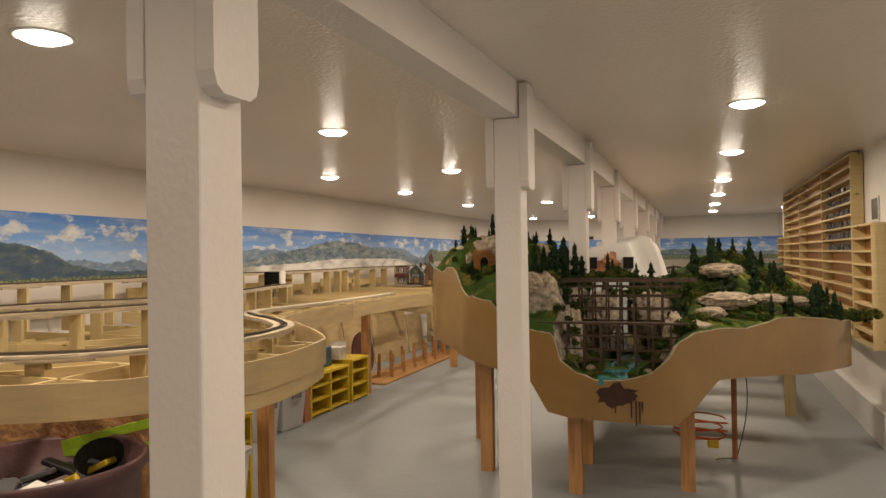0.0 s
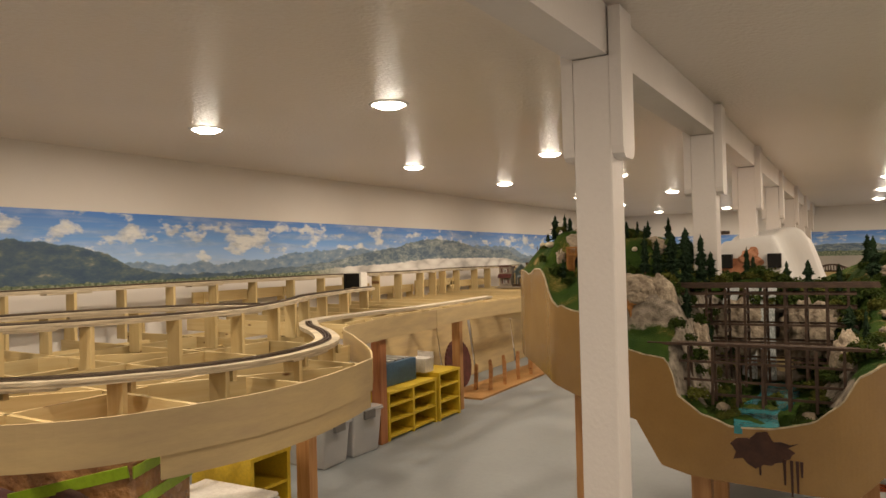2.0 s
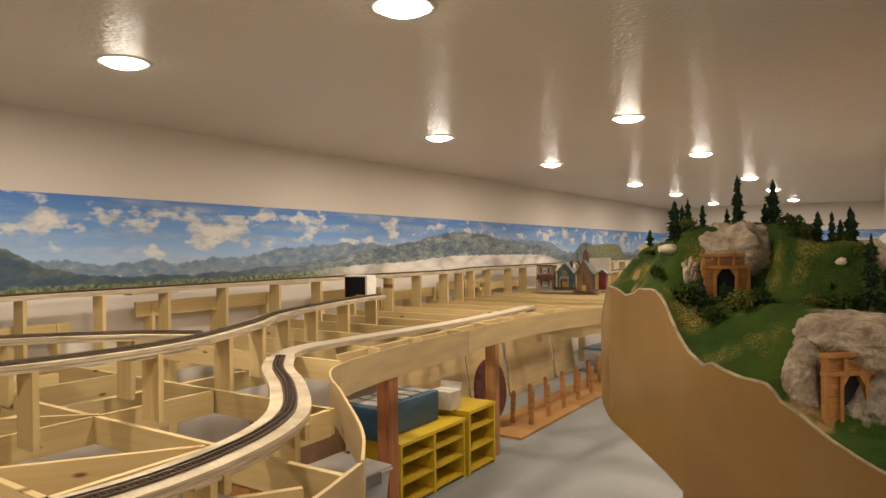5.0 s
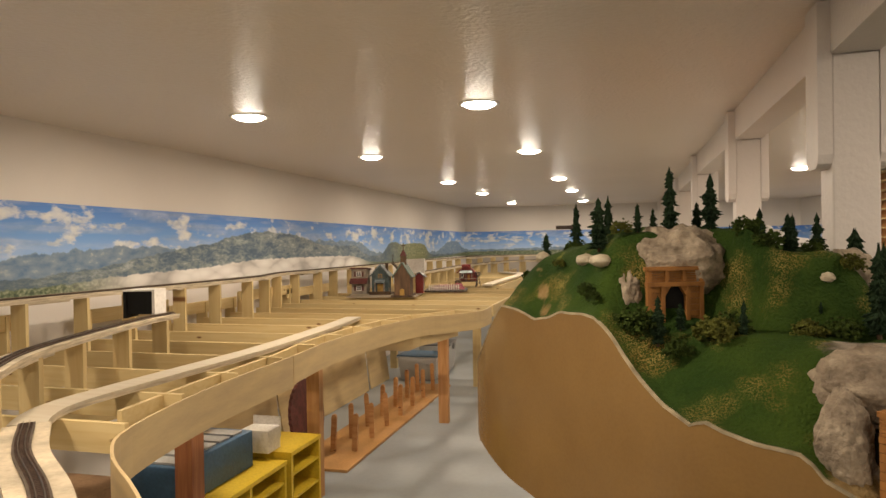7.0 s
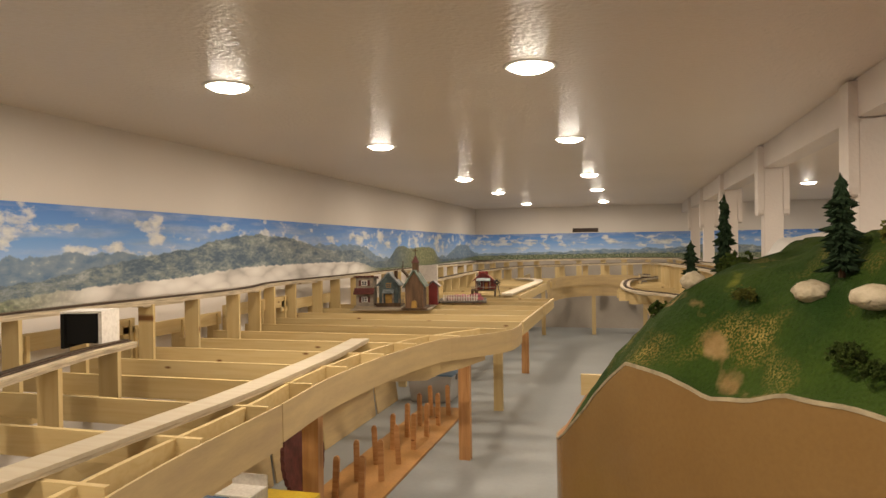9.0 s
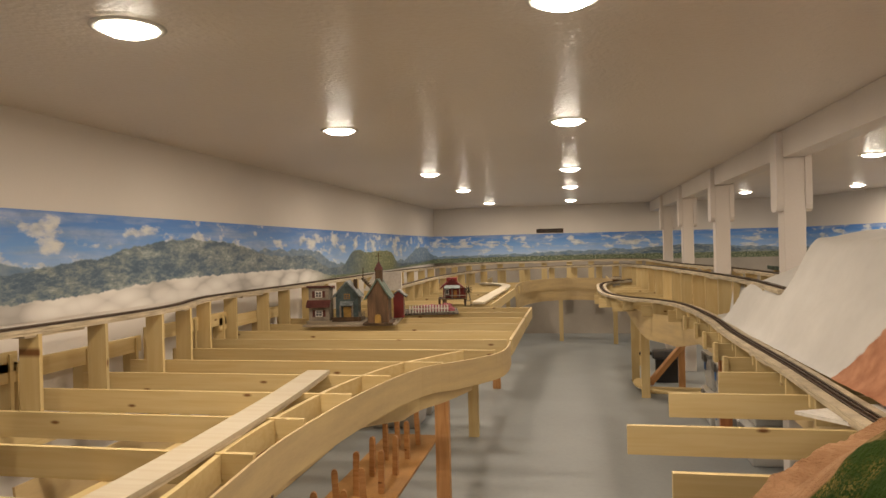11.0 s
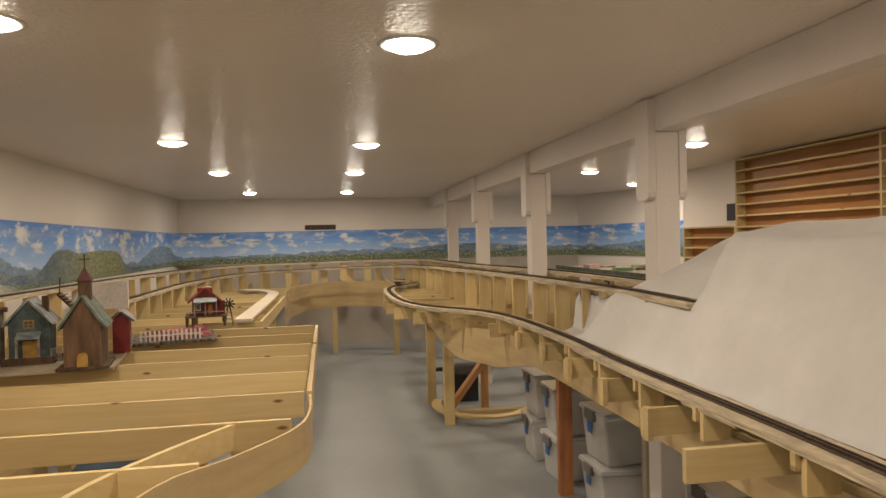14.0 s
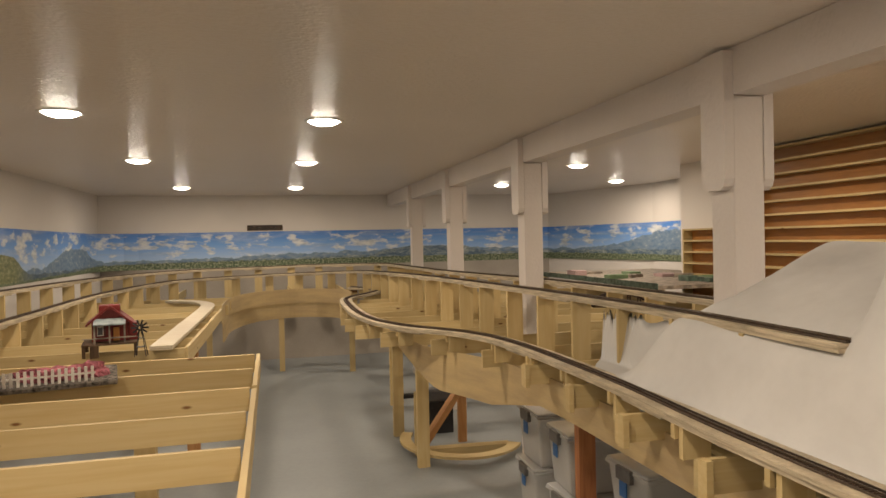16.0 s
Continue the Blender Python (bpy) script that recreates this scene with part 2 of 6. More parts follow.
M_BIN.node_tree.nodes["Principled BSDF"].inputs["Transmission Weight"].default_value = 0.55
M_BIN.node_tree.nodes["Principled BSDF"].inputs["IOR"].default_value = 1.06
M_STUFF = mat("packed_odds_and_ends", (0.42, 0.40, 0.37), 0.8, var=0.6, scale=9, color2=(0.10, 0.10, 0.11))
M_DARKSTUFF = mat("packed_dark_parts", (0.16, 0.13, 0.12), 0.8, var=0.6, scale=7, color2=(0.03, 0.035, 0.045))
M_PALESTUFF = mat("packed_pale_foam", (0.74, 0.72, 0.68), 0.85, var=0.3, scale=11, color2=(0.42, 0.40, 0.36))
M_MOSS = mat("packed_green_foam", (0.32, 0.38, 0.26), 0.8, var=0.5, scale=12, color2=(0.12, 0.15, 0.09))
M_FALL = mat("white_water", (0.60, 0.64, 0.64), 0.3, var=0.3, scale=30, stretch=(6, 6, 0.6), color2=(0.22, 0.26, 0.27))
M_RIM = mat("cream_plaster_edge", (0.42, 0.35, 0.23), 0.8, var=0.2, scale=25)
M_TRAY = mat("grey_tray_plastic", (0.45, 0.46, 0.46), 0.4)
M_LATCH = mat("grey_latch_plastic", (0.16, 0.155, 0.15), 0.4)
M_LID = mat("dark_lid_plastic", (0.10, 0.10, 0.11), 0.4)
M_CARD = mat("cardboard", (0.30, 0.185, 0.10), 0.8, var=0.08, scale=6)
M_WHITEP = mat("white_paint", (0.78, 0.76, 0.72), 0.5, var=0.03)
M_BOARD = mat("particle_board", (0.43, 0.23, 0.08), 0.5, var=0.1, scale=5)
M_STEEL = mat("dark_metal", (0.05, 0.05, 0.055), 0.4, metal=0.6)
M_TAPE = mat("blue_tape", (0.05, 0.16, 0.42), 0.6)
M_GREENTAPE = mat("green_strap", (0.33, 0.52, 0.03), 0.4)
M_RED = mat("barn_red_paint", (0.18, 0.02, 0.018), 0.5)
M_CARDGREEN = mat("green_card", (0.20, 0.30, 0.17), 0.8, var=0.1)
M_CARDPINK = mat("pink_card", (0.46, 0.33, 0.33), 0.8, var=0.1)
M_VERDI = mat("verdigris_roof", (0.13, 0.19, 0.15), 0.6, var=0.3, scale=25)
M_GREYBLUE = mat("weathered_blue_paint", (0.09, 0.125, 0.13), 0.7, var=0.25, scale=20)
M_OLDWOOD = mat("weathered_wood", (0.11, 0.065, 0.035), 0.8, var=0.3, scale=14, stretch=(2, 2, 0.4))
M_GREYPLY = mat("weathered_plywood", (0.36, 0.30, 0.22), 0.8, var=0.15, scale=6, fine=40, color2=(0.26, 0.21, 0.15))
M_OCHRE = mat("ochre_trim_paint", (0.42, 0.25, 0.06), 0.6, var=0.2, scale=20)
M_PALEBLUE = mat("faded_blue_tin", (0.30, 0.35, 0.37), 0.55, var=0.25, scale=22)
M_CREAM = mat("weathered_white_paint", (0.34, 0.29, 0.235), 0.7, var=0.25, scale=18)
M_CHURCH = mat("brown_stained_boards", (0.15, 0.085, 0.045), 0.7, var=0.35, scale=9, stretch=(3, 3, 0.4), color2=(0.06, 0.035, 0.02))
M_MAROON = mat("maroon_paint", (0.12, 0.035, 0.03), 0.6, var=0.2, scale=18)
M_PINK = mat("pink_flowers", (0.5, 0.16, 0.2), 0.8, var=0.3, scale=50)
M_ORANGE = mat("orange_cord", (0.55, 0.09, 0.02), 0.5)
M_RUST = mat("rust_brown_drum", (0.10, 0.045, 0.045), 0.45, var=0.3, scale=5, color2=(0.05, 0.02, 0.025))
M_LATEX = mat("paint_pots", (0.16, 0.16, 0.17), 0.35, var=0.6, scale=35, color2=(0.02, 0.02, 0.02))

M_DOME = bpy.data.materials.new("lamp_diffuser")
M_DOME.use_nodes = True
M_DOME.node_tree.nodes["Principled BSDF"].inputs["Base Color"].default_value = (0.9, 0.9, 0.88, 1)
M_DOME.node_tree.nodes["Principled BSDF"].inputs["Emission Color"].default_value = (1.0, 0.9, 0.74, 1)
M_DOME.node_tree.nodes["Principled BSDF"].inputs["Emission Strength"].default_value = DOME_GLOW


# ---- mesh helpers ----
def mesh_of(name, verts, faces, material, smooth=False):
    me = bpy.data.meshes.new(name)
    me.from_pydata([tuple(v) for v in verts], [], faces)
    me.materials.append(material)
    me.validate()
    if smooth:
        me.shade_smooth()
    return me


def child(name, me, parent=None, m=None, label=""):
    """One mesh object, under parent where there is one."""
    ob = new(name, me)
    if parent is not None:
        ob.parent = parent
    if m is not None:
        ob.matrix_basis = m
    if label:
        tagged(ob, label)
    return ob


def thing(name, label, category, at=(0, 0, 0), turn=0.0, group="", kind=""):
    ob = new(name)
    ob.empty_display_size = 0.1
    ob.matrix_basis = pose(*at, 0, 0, turn)
    return tagged(ob, label, category, group, kind)


def part(name, bm, material, parent, label="", smooth=False, m=None):
    me = bpy.data.meshes.new(name)
    bmesh.ops.recalc_face_normals(bm, faces=bm.faces)
    bm.to_mesh(me)
    bm.free()
    me.materials.append(material)
    if smooth:
        me.shade_smooth()
    return child(name, me, parent, m, label)


def box(x0, x1, y0, y1, z0, z1, bevel=0.0, bm=None):
    b = bm or bmesh.new()
    r = bmesh.ops.create_cube(b, size=1.0, matrix=Matrix.LocRotScale(((x0 + x1) / 2, (y0 + y1) / 2, (z0 + z1) / 2), None, (x1 - x0, y1 - y0, z1 - z0)))
    if bevel:
        es = list({e for v in r["verts"] for e in v.link_edges})
        bmesh.ops.bevel(b, geom=es, offset=bevel, segments=2, profile=0.5, affect="EDGES")
    return b


def prism(points, z0, z1):
    """An upright prism over a plan outline."""
    n = len(points)
    vs = [(x, y, z) for z in (z0, z1) for x, y in points]
    fs = [tuple(range(n))[::-1], tuple(range(n, 2 * n))] + [(i, (i + 1) % n, n + (i + 1) % n, n + i) for i in range(n)]
    return vs, fs


LUMBER = {}


def lumber(name, parent, a, b, wide, high, material=None, label=""):
    """A sawn piece from a to b (the middle of its top edge), wide across and high down."""
    a, b = Vector(a), Vector(b)
    d = b - a
    key = (round(d.length, 3), wide, high, (material or M_PINE).name)
    if key not in LUMBER:
        bm = box(0, d.length, -wide / 2, wide / 2, -high, 0)
        me = bpy.data.meshes.new(name)
        bm.to_mesh(me)
        bm.free()
        me.materials.append(material or M_PINE)
        LUMBER[key] = me
    x = d.normalized()
    up = Vector((0, 0, 1)) if abs(x.z) < 0.9 else Vector((0, 1, 0))
    y = up.cross(x).normalized()
    z = x.cross(y)
    m = Matrix((x, y, z)).transposed().to_4x4()
    m.translation = a
    return child(name, LUMBER[key], parent, m, label)


def leg(name, parent, x, y, top, size=0.089, thick=0.038, material=None, base=0.0):
    """An upright post of lumber standing on the floor."""
    m = material or M_PINE
    key = ("leg", round(top - base, 3), size, thick, m.name)
    if key not in LUMBER:
        bm = box(0, top - base, -size / 2, size / 2, -thick / 2, thick / 2)
        me = bpy.data.meshes.new(name)
        bm.to_mesh(me)
        bm.free()
        me.materials.append(m)
        LUMBER[key] = me
    return child(name, LUMBER[key], parent, Matrix.Translation((x, y, base)) @ Matrix(((0, 1, 0, 0), (0, 0, 1, 0), (1, 0, 0, 0), (0, 0, 0, 1))))


def smooth_path(points, step=0.06):
    """Catmull-Rom through the points, at about even steps."""
    p = [Vector(q) for q in points]
    p = [2 * p[0] - p[1], *p, 2 * p[-1] - p[-2]]
    out = []
    for i in range(1, len(p) - 2):
        n = max(2, int((p[i + 1] - p[i]).length / step))
        for k in range(n):
            t = k / n
            a, b, c, d = p[i - 1], p[i], p[i + 1], p[i + 2]
            out.append(0.5 * (2 * b + (c - a) * t + (2 * a - 5 * b + 4 * c - d) * t * t + (3 * b - a - 3 * c + d) * t ** 3))
    return out + [p[-2]]


def sides(path):
    out = []
    for i, q in enumerate(path):
        d = path[min(i + 1, len(path) - 1)] - path[max(i - 1, 0)]
        out.append(Vector((d.y, -d.x, 0)).normalized())
    return out


def strip(path, wide, top, deep, shift=0.0):
    """A flat bar that follows path: wide across, from top down by deep, shifted to the right."""
    vs, fs = [], []
    for q, s in zip(path, sides(path)):
        for u, z in ((shift - wide / 2, top - deep), (shift + wide / 2, top - deep), (shift + wide / 2, top), (shift - wide / 2, top)):
            vs.append((q.x + s.x * u, q.y + s.y * u, q.z + z))
    n = len(path)
    for i in range(n - 1):
        for k in range(4):
            fs.append((4 * i + k, 4 * i + (k + 1) % 4, 4 * i + 4 + (k + 1) % 4, 4 * i + 4 + k))
    fs += [(3, 2, 1, 0), tuple(4 * (n - 1) + k for k in range(4))]
    return vs, fs


def band(path, tops, bottoms, thick):
    """An upright board bent along path, with its own top and bottom heights."""
    vs, fs = [], []
    for q, s, zt, zb in zip(path, sides(path), tops, bottoms):
        for u, z in ((-thick / 2, zb), (thick / 2, zb), (thick / 2, zt), (-thick / 2, zt)):
            vs.append((q.x + s.x * u, q.y + s.y * u, z))
    n = len(path)
    for i in range(n - 1):
        for k in range(4):
            fs.append((4 * i + k, 4 * i + (k + 1) % 4, 4 * i + 4 + (k + 1) % 4, 4 * i + 4 + k))
    fs += [(3, 2, 1, 0), tuple(4 * (n - 1) + k for k in range(4))]
    return vs, fs


# ---- room ----
def slab(name, x0, x1, y0, y1, z0, z1, material, label, category):
    ob = part(name, box(x0, x1, y0, y1, z0, z1), material, None)
    return tagged(ob, label, category, kind="structure")


def wall_run(name, a, b, thick, material, z0=0.0, z1=CEIL + 0.05, label="white painted basement wall"):
    """A wall whose room face runs from a to b, thick to the left of that way."""
    a, b = Vector(a), Vector(b)
    d = (b - a).normalized()
    n = Vector((-d.y, d.x)) * thick
    vs, fs = prism([tuple(a), tuple(b), tuple(b + n), tuple(a + n)], z0, z1)
    return tagged(child(name, mesh_of(name, vs, fs, material)), label, "wall", kind="structure")


XL, YF, XR = -4.72, 17.5, 1.60
slab("floor", -4.9, 3.4, -2.7, 17.7, -0.1, 0.0, M_FLOOR, "grey painted concrete basement floor", "floor")
slab("ceiling", -4.9, 3.4, -2.7, 17.7, CEIL, CEIL + 0.1, M_CEIL, "glossy textured painted ceiling", "ceiling")
wall_run("wall_west", (XL, -2.5), (XL, YF + 0.15), 0.15, M_WALL)
wall_run("wall_north", (XL, YF), (1.95, YF), 0.15, M_WALL)
wall_run("wall_south", (3.2, -2.5), (XL, -2.5), 0.15, M_WALL)
wall_run("wall_east_near", (3.2, 6.3), (3.2, -2.65), 0.15, M_WALL)
wall_run("wall_east_return", (XR + 0.001, 6.3), (3.2, 6.3), 0.15, M_WALL)
wall_run("wall_east", (XR, 13.35), (XR, 6.3), 0.15, M_WALL)
wall_run("wall_alcove_south", (2.55, 13.35), (XR + 0.001, 13.35), 0.15, M_WALL)
wall_run("wall_alcove_east", (2.55, 15.4), (2.55, 13.35), 0.15, M_WALL)
wall_run("wall_alcove_oblique", (1.95, YF), (2.55, 15.4), 0.15, M_WALL)
# added thin sheet whose grey paints the shade on the lower end wall
slab("wall_north_dado", XL + 0.01, 1.94, YF - 0.012, YF - 0.001, 0.0, 1.36, M_WALL_SHADE, "lower part of the end wall, greyed for the shade below the decks", "wall")
slab("trim_curb", XR - 0.07, XR - 0.002, 6.28, 13.3, 0.0, 0.27, M_WALL_LOW, "white painted concrete curb along the wall", "curb")


def mural_material():
    m = bpy.data.materials.new("printed_landscape")
    m.use_nodes = True
    t = m.node_tree
    N, L = t.nodes.new, t.links.new
    b = t.nodes["Principled BSDF"]
    uv = N("ShaderNodeUVMap")
    sep = N("ShaderNodeSeparateXYZ")
    L(uv.outputs[0], sep.inputs[0])
    S, V = sep.outputs[0], sep.outputs[1]

    def math_node(op, a, c=None):
        n = N("ShaderNodeMath")
        n.operation = op
        for k, v in ((0, a), (1, c)):
            if v is None:
                continue
            if isinstance(v, (int, float)):
                n.inputs[k].default_value = v
            else:
                L(v, n.inputs[k])
        return n.outputs[0]

    def vec(sx, sy, off=0.0):
        c = N("ShaderNodeCombineXYZ")
        L(math_node("MULTIPLY", S, sx), c.inputs[0])
        L(math_node("MULTIPLY", V, sy), c.inputs[1])
        c.inputs[2].default_value = off
        return c.outputs[0]

    def noise_at(v, scale, detail=5, rough=0.55):
        n = N("ShaderNodeTexNoise")
        n.inputs["Scale"].default_value, n.inputs["Detail"].default_value, n.inputs["Roughness"].default_value = scale, detail, rough
        L(v, n.inputs["Vector"])
        return n.outputs["Fac"]

    def ramp(f, stops):
        r = N("ShaderNodeValToRGB")
        e = r.color_ramp.elements
        while len(e) < len(stops):
            e.new(0.5)
        for k, (p, c) in enumerate(stops):
            e[k].position, e[k].color = p, (*c, 1) if len(c) == 3 else c
        L(f, r.inputs[0])
        return r.outputs[0]

    def mixc(f, a, c):
        n = N("ShaderNodeMix")
        n.data_type = "RGBA"
        L(f, n.inputs["Factor"])
        L(a, n.inputs["A"])
        L(c, n.inputs["B"])
        return n.outputs["Result"]

    def ridge(pts, jag, scale, off):
        c = N("ShaderNodeFloatCurve")
        cu = c.mapping.curves[0]
        cu.points[0].location, cu.points[1].location = (pts[0][0] / 29, pts[0][1]), (pts[-1][0] / 29, pts[-1][1])
        for s, h in pts[1:-1]:
            cu.points.new(s / 29, h)
        c.mapping.update()
        L(math_node("DIVIDE", S, 29.0), c.inputs["Value"])
        j = math_node("MULTIPLY", math_node("SUBTRACT", noise_at(vec(scale, 0.0, off), 1.0, 6, 0.65), 0.5), jag)
        h = math_node("ADD", c.outputs[0], j)
        return math_node("MULTIPLY", math_node("SUBTRACT", h, V), 60.0)

    def clampn(x):
        n = N("ShaderNodeClamp")
        L(x, n.inputs[0])
        return n.outputs[0]

    sky = ramp(V, [(0.0, (0.50, 0.62, 0.80)), (0.35, (0.33, 0.51, 0.82)), (0.65, (0.16, 0.36, 0.78)), (1.0, (0.07, 0.23, 0.68))])
    cl = noise_at(vec(2.3, 2.6, 3.0), 1.6, 8, 0.56)
    band_v = math_node("MULTIPLY", math_node("POWER", math_node("ABSOLUTE", math_node("SUBTRACT", V, 0.68)), 1.5), -0.45)
    cl2 = math_node("ADD", math_node("ADD", cl, 0.045), band_v)
    puff = ramp(cl2, [(0.545, (0, 0, 0)), (0.60, (0.75, 0.75, 0.75)), (0.68, (1, 1, 1))])
    ccol = ramp(math_node("ADD", noise_at(vec(5, 7, 5.0), 1.5), math_node("MULTIPLY", math_node("SUBTRACT", cl, 0.55), 0.8)), [(0.3, (0.36, 0.42, 0.52)), (0.6, (0.74, 0.77, 0.80))])
    veil = ramp(noise_at(vec(1.1, 5.5, 12.0), 1.4, 6), [(0.45, (0, 0, 0)), (0.75, (0.55, 0.55, 0.55))])
    col = mixc(puff, mixc(veil, sky, ccol), ccol)
    far = ridge([(0, .42), (2.5, .45), (5.3, .3), (7, .52), (8.3, .5), (9.4, .6), (10.6, .62), (11.3, .6), (12.0, .3), (15.0, .25), (16.2, .62), (16.7, .6), (17.5, .26), (20, .36), (22.4, .42), (24.2, .34), (25.6, .5), (26.9, .8), (28.4, .5)], 0.34, 3.6, 1.0)
    fcol = ramp(noise_at(vec(9, 9, 8.0), 1.4, 6), [(0.3, (0.10, 0.19, 0.34)), (0.6, (0.22, 0.30, 0.40)), (0.74, (0.45, 0.48, 0.50))])
    col = mixc(clampn(far), col, fcol)
    mid = ridge([(0, .5), (2.2, .58), (3.4, .63), (4.3, .45), (5.2, .14), (6.2, .2), (7.4, .42), (8.3, .62), (9.0, .76), (9.6, .72), (10.4, .52), (11.2, .5), (11.9, .22), (12.4, .42), (12.8, .60), (13.1, .52), (13.7, .56), (14.4, .46), (14.8, .16), (16, .14), (18, .2), (20, .25), (21.0, .28), (21.7, .5), (22.5, .48), (23.0, .28), (26, .3), (28.4, .3)], 0.2, 4.5, 2.0)
    mcol = ramp(noise_at(vec(5, 6, 4.0), 1.3, 9, 0.72), [(0.36, (0.035, 0.075, 0.14)), (0.50, (0.055, 0.10, 0.15)), (0.60, (0.10, 0.14, 0.15)), (0.70, (0.30, 0.29, 0.25))])
    granite = ramp(noise_at(vec(3.4, 4.6, 9.0), 1.3, 10, 0.84), [(0.40, (0.06, 0.11, 0.19)), (0.46, (0.11, 0.17, 0.24)), (0.50, (0.18, 0.24, 0.30)), (0.54, (0.27, 0.32, 0.30)), (0.58, (0.38, 0.43, 0.47)), (0.66, (0.60, 0.63, 0.66))])
    stone = ramp(math_node("DIVIDE", S, 29.0), [(0.19, (0, 0, 0)), (0.25, (0.85, 0.85, 0.85)), (0.40, (0.8, 0.8, 0.8)), (0.43, (0.25, 0.25, 0.25)), (0.56, (0.3, 0.3, 0.3)), (0.62, (0.9, 0.9, 0.9))])
    leafy = ramp(noise_at(vec(12, 12, 3.0), 1.3, 6), [(0.30, (0.10, 0.13, 0.06)), (0.5, (0.20, 0.22, 0.10)), (0.70, (0.36, 0.37, 0.22))])
    grove = ramp(math_node("DIVIDE", S, 29.0), [(0.425, (0, 0, 0)), (0.46, (0.9, 0.9, 0.9)), (0.495, (1, 1, 1)), (0.51, (0, 0, 0))])
    col = mixc(clampn(mid), col, mixc(grove, mixc(stone, mcol, granite), leafy))
    low = ridge([(0, .1), (5, .08), (6.4, .1), (7.0, .16), (8, .2), (9, .28), (11, .26), (12, .06), (16, .08), (17.5, .16), (20, .2), (24, .2), (28.4, .12)], 0.14, 9.0, 6.0)
    forest = ramp(noise_at(vec(34, 20, 2.0), 1.0, 5), [(0.38, (0.05, 0.08, 0.05)), (0.52, (0.15, 0.19, 0.11)), (0.68, (0.36, 0.38, 0.28))])
    vor = N("ShaderNodeTexVoronoi")
    vor.inputs["Scale"].default_value = 1.0
    L(vec(4.2, 6.0, 1.0), vor.inputs["Vector"])
    rocks = ramp(vor.outputs["Distance"], [(0.2, (0.86, 0.85, 0.83)), (0.6, (0.72, 0.70, 0.68)), (0.9, (0.42, 0.41, 0.40))])
    where = ramp(math_node("DIVIDE", S, 29.0), [(0.225, (0, 0, 0)), (0.25, (1, 1, 1)), (0.385, (1, 1, 1)), (0.41, (0, 0, 0))])
    col = mixc(clampn(low), col, mixc(where, forest, rocks))
    L(col, b.inputs["Base Color"])
    b.inputs["Roughness"].default_value = 0.5
    return m


def mural(path, z0, tops, name="mural"):
    """A printed landscape band pasted 4 mm proud of the walls along path; U runs in metres, V from 0 to 1."""
    vs, fs = band(path, tops, [z0] * len(path), 0.003)
    me = mesh_of(name, vs, fs, mural_material())
    run, s = [], 0.0
    for i, q in enumerate(path):
        s += (q - path[i - 1]).length if i else 0.0
        run.append(s)
    uvs = me.uv_layers.new(name="UVMap")
    for lo in me.loops:
        v = me.vertices[lo.vertex_index]
        uvs.data[lo.index].uv = (run[lo.vertex_index // 4], 0.0 if v.co.z < z0 + 0.01 else 1.0)
    return tagged(child(name, me), "printed mural of blue sky, clouds, mountains and forest on the wall", "mural")


g = 0.006
corner = [Vector((XL + g + 0.5 * (1 - math.cos(a)), YF - g - 0.5 + 0.5 * math.sin(a), 0)) for a in (0, .4, .8, 1.2, 1.5708)]
MURAL = [Vector((XL + g, y, 0)) for y in (0.0, 3.0, 6.0, 9.0, 12.0, 15.0)] + corner + [Vector((x, YF - g, 0)) for x in (-3.0, -1.0, 1.0)]
MURAL += [Vector((1.93, YF - g, 0)), Vector((2.53, 15.4, 0)), Vector((2.55 - g, 15.3, 0)), Vector((2.55 - g, 13.4, 0))]
mural(MURAL, 1.36, [max(1.87, 1.952 - 0.0052 * max(0.0, q.y)) for q in MURAL])

# white painted timber beam with its posts
BEAM = [(-0.885, -2.4), (-0.735, 1.5), (-0.66, 3.66), (-0.63, 5.58), (-0.635, 9.6), (-0.63, 17.45)]
path = [Vector((x, y, CEIL - 0.002)) for x, y in BEAM]
beam = child("beam", mesh_of("beam", *strip(path, 0.14, 0.0, 0.178), M_POST))
tagged(beam, "white painted boxed timber ceiling beam", "beam", kind="structure")
POSTS = ((-0.738, 1.455), (-0.652, 3.66), (-0.63, 5.58), (-0.632, 7.48), (-0.638, 9.63), (-0.632, 11.83), (-0.632, 13.85), (-0.63, 15.7))
first = thing("post", "white painted square timber post with side plates under the beam", "post", group="posts under the beam")
part("shaft", box(-0.068, 0.068, -0.068, 0.068, 0.0, 2.218, 0.006), M_POST, first)
for sx in (-1, 1):
    bm = bmesh.new()
    x0, x1 = (0.0675, 0.110) if sx > 0 else (-0.110, -0.0675)
    out = [(-0.071, 2.385), (0.071, 2.385), (0.071, 1.90), (0.062, 1.872), (0.04, 1.858), (-0.04, 1.858), (-0.062, 1.872), (-0.071, 1.90)]
    a = [bm.verts.new((x0, y, z)) for y, z in out]
    c = [bm.verts.new((x1, y, z)) for y, z in out]
    bm.faces.new(a)
    bm.faces.new(c[::-1])
    for i in range(len(out)):
        bm.faces.new((a[i], c[i], c[(i + 1) % 8], a[(i + 1) % 8]))
    part("side_plate", bm, M_POST, first)
first.matrix_basis = pose(*POSTS[0], 0)
for x, y in POSTS[1:]:
    copy_thing(first, pose(x, y, 0))

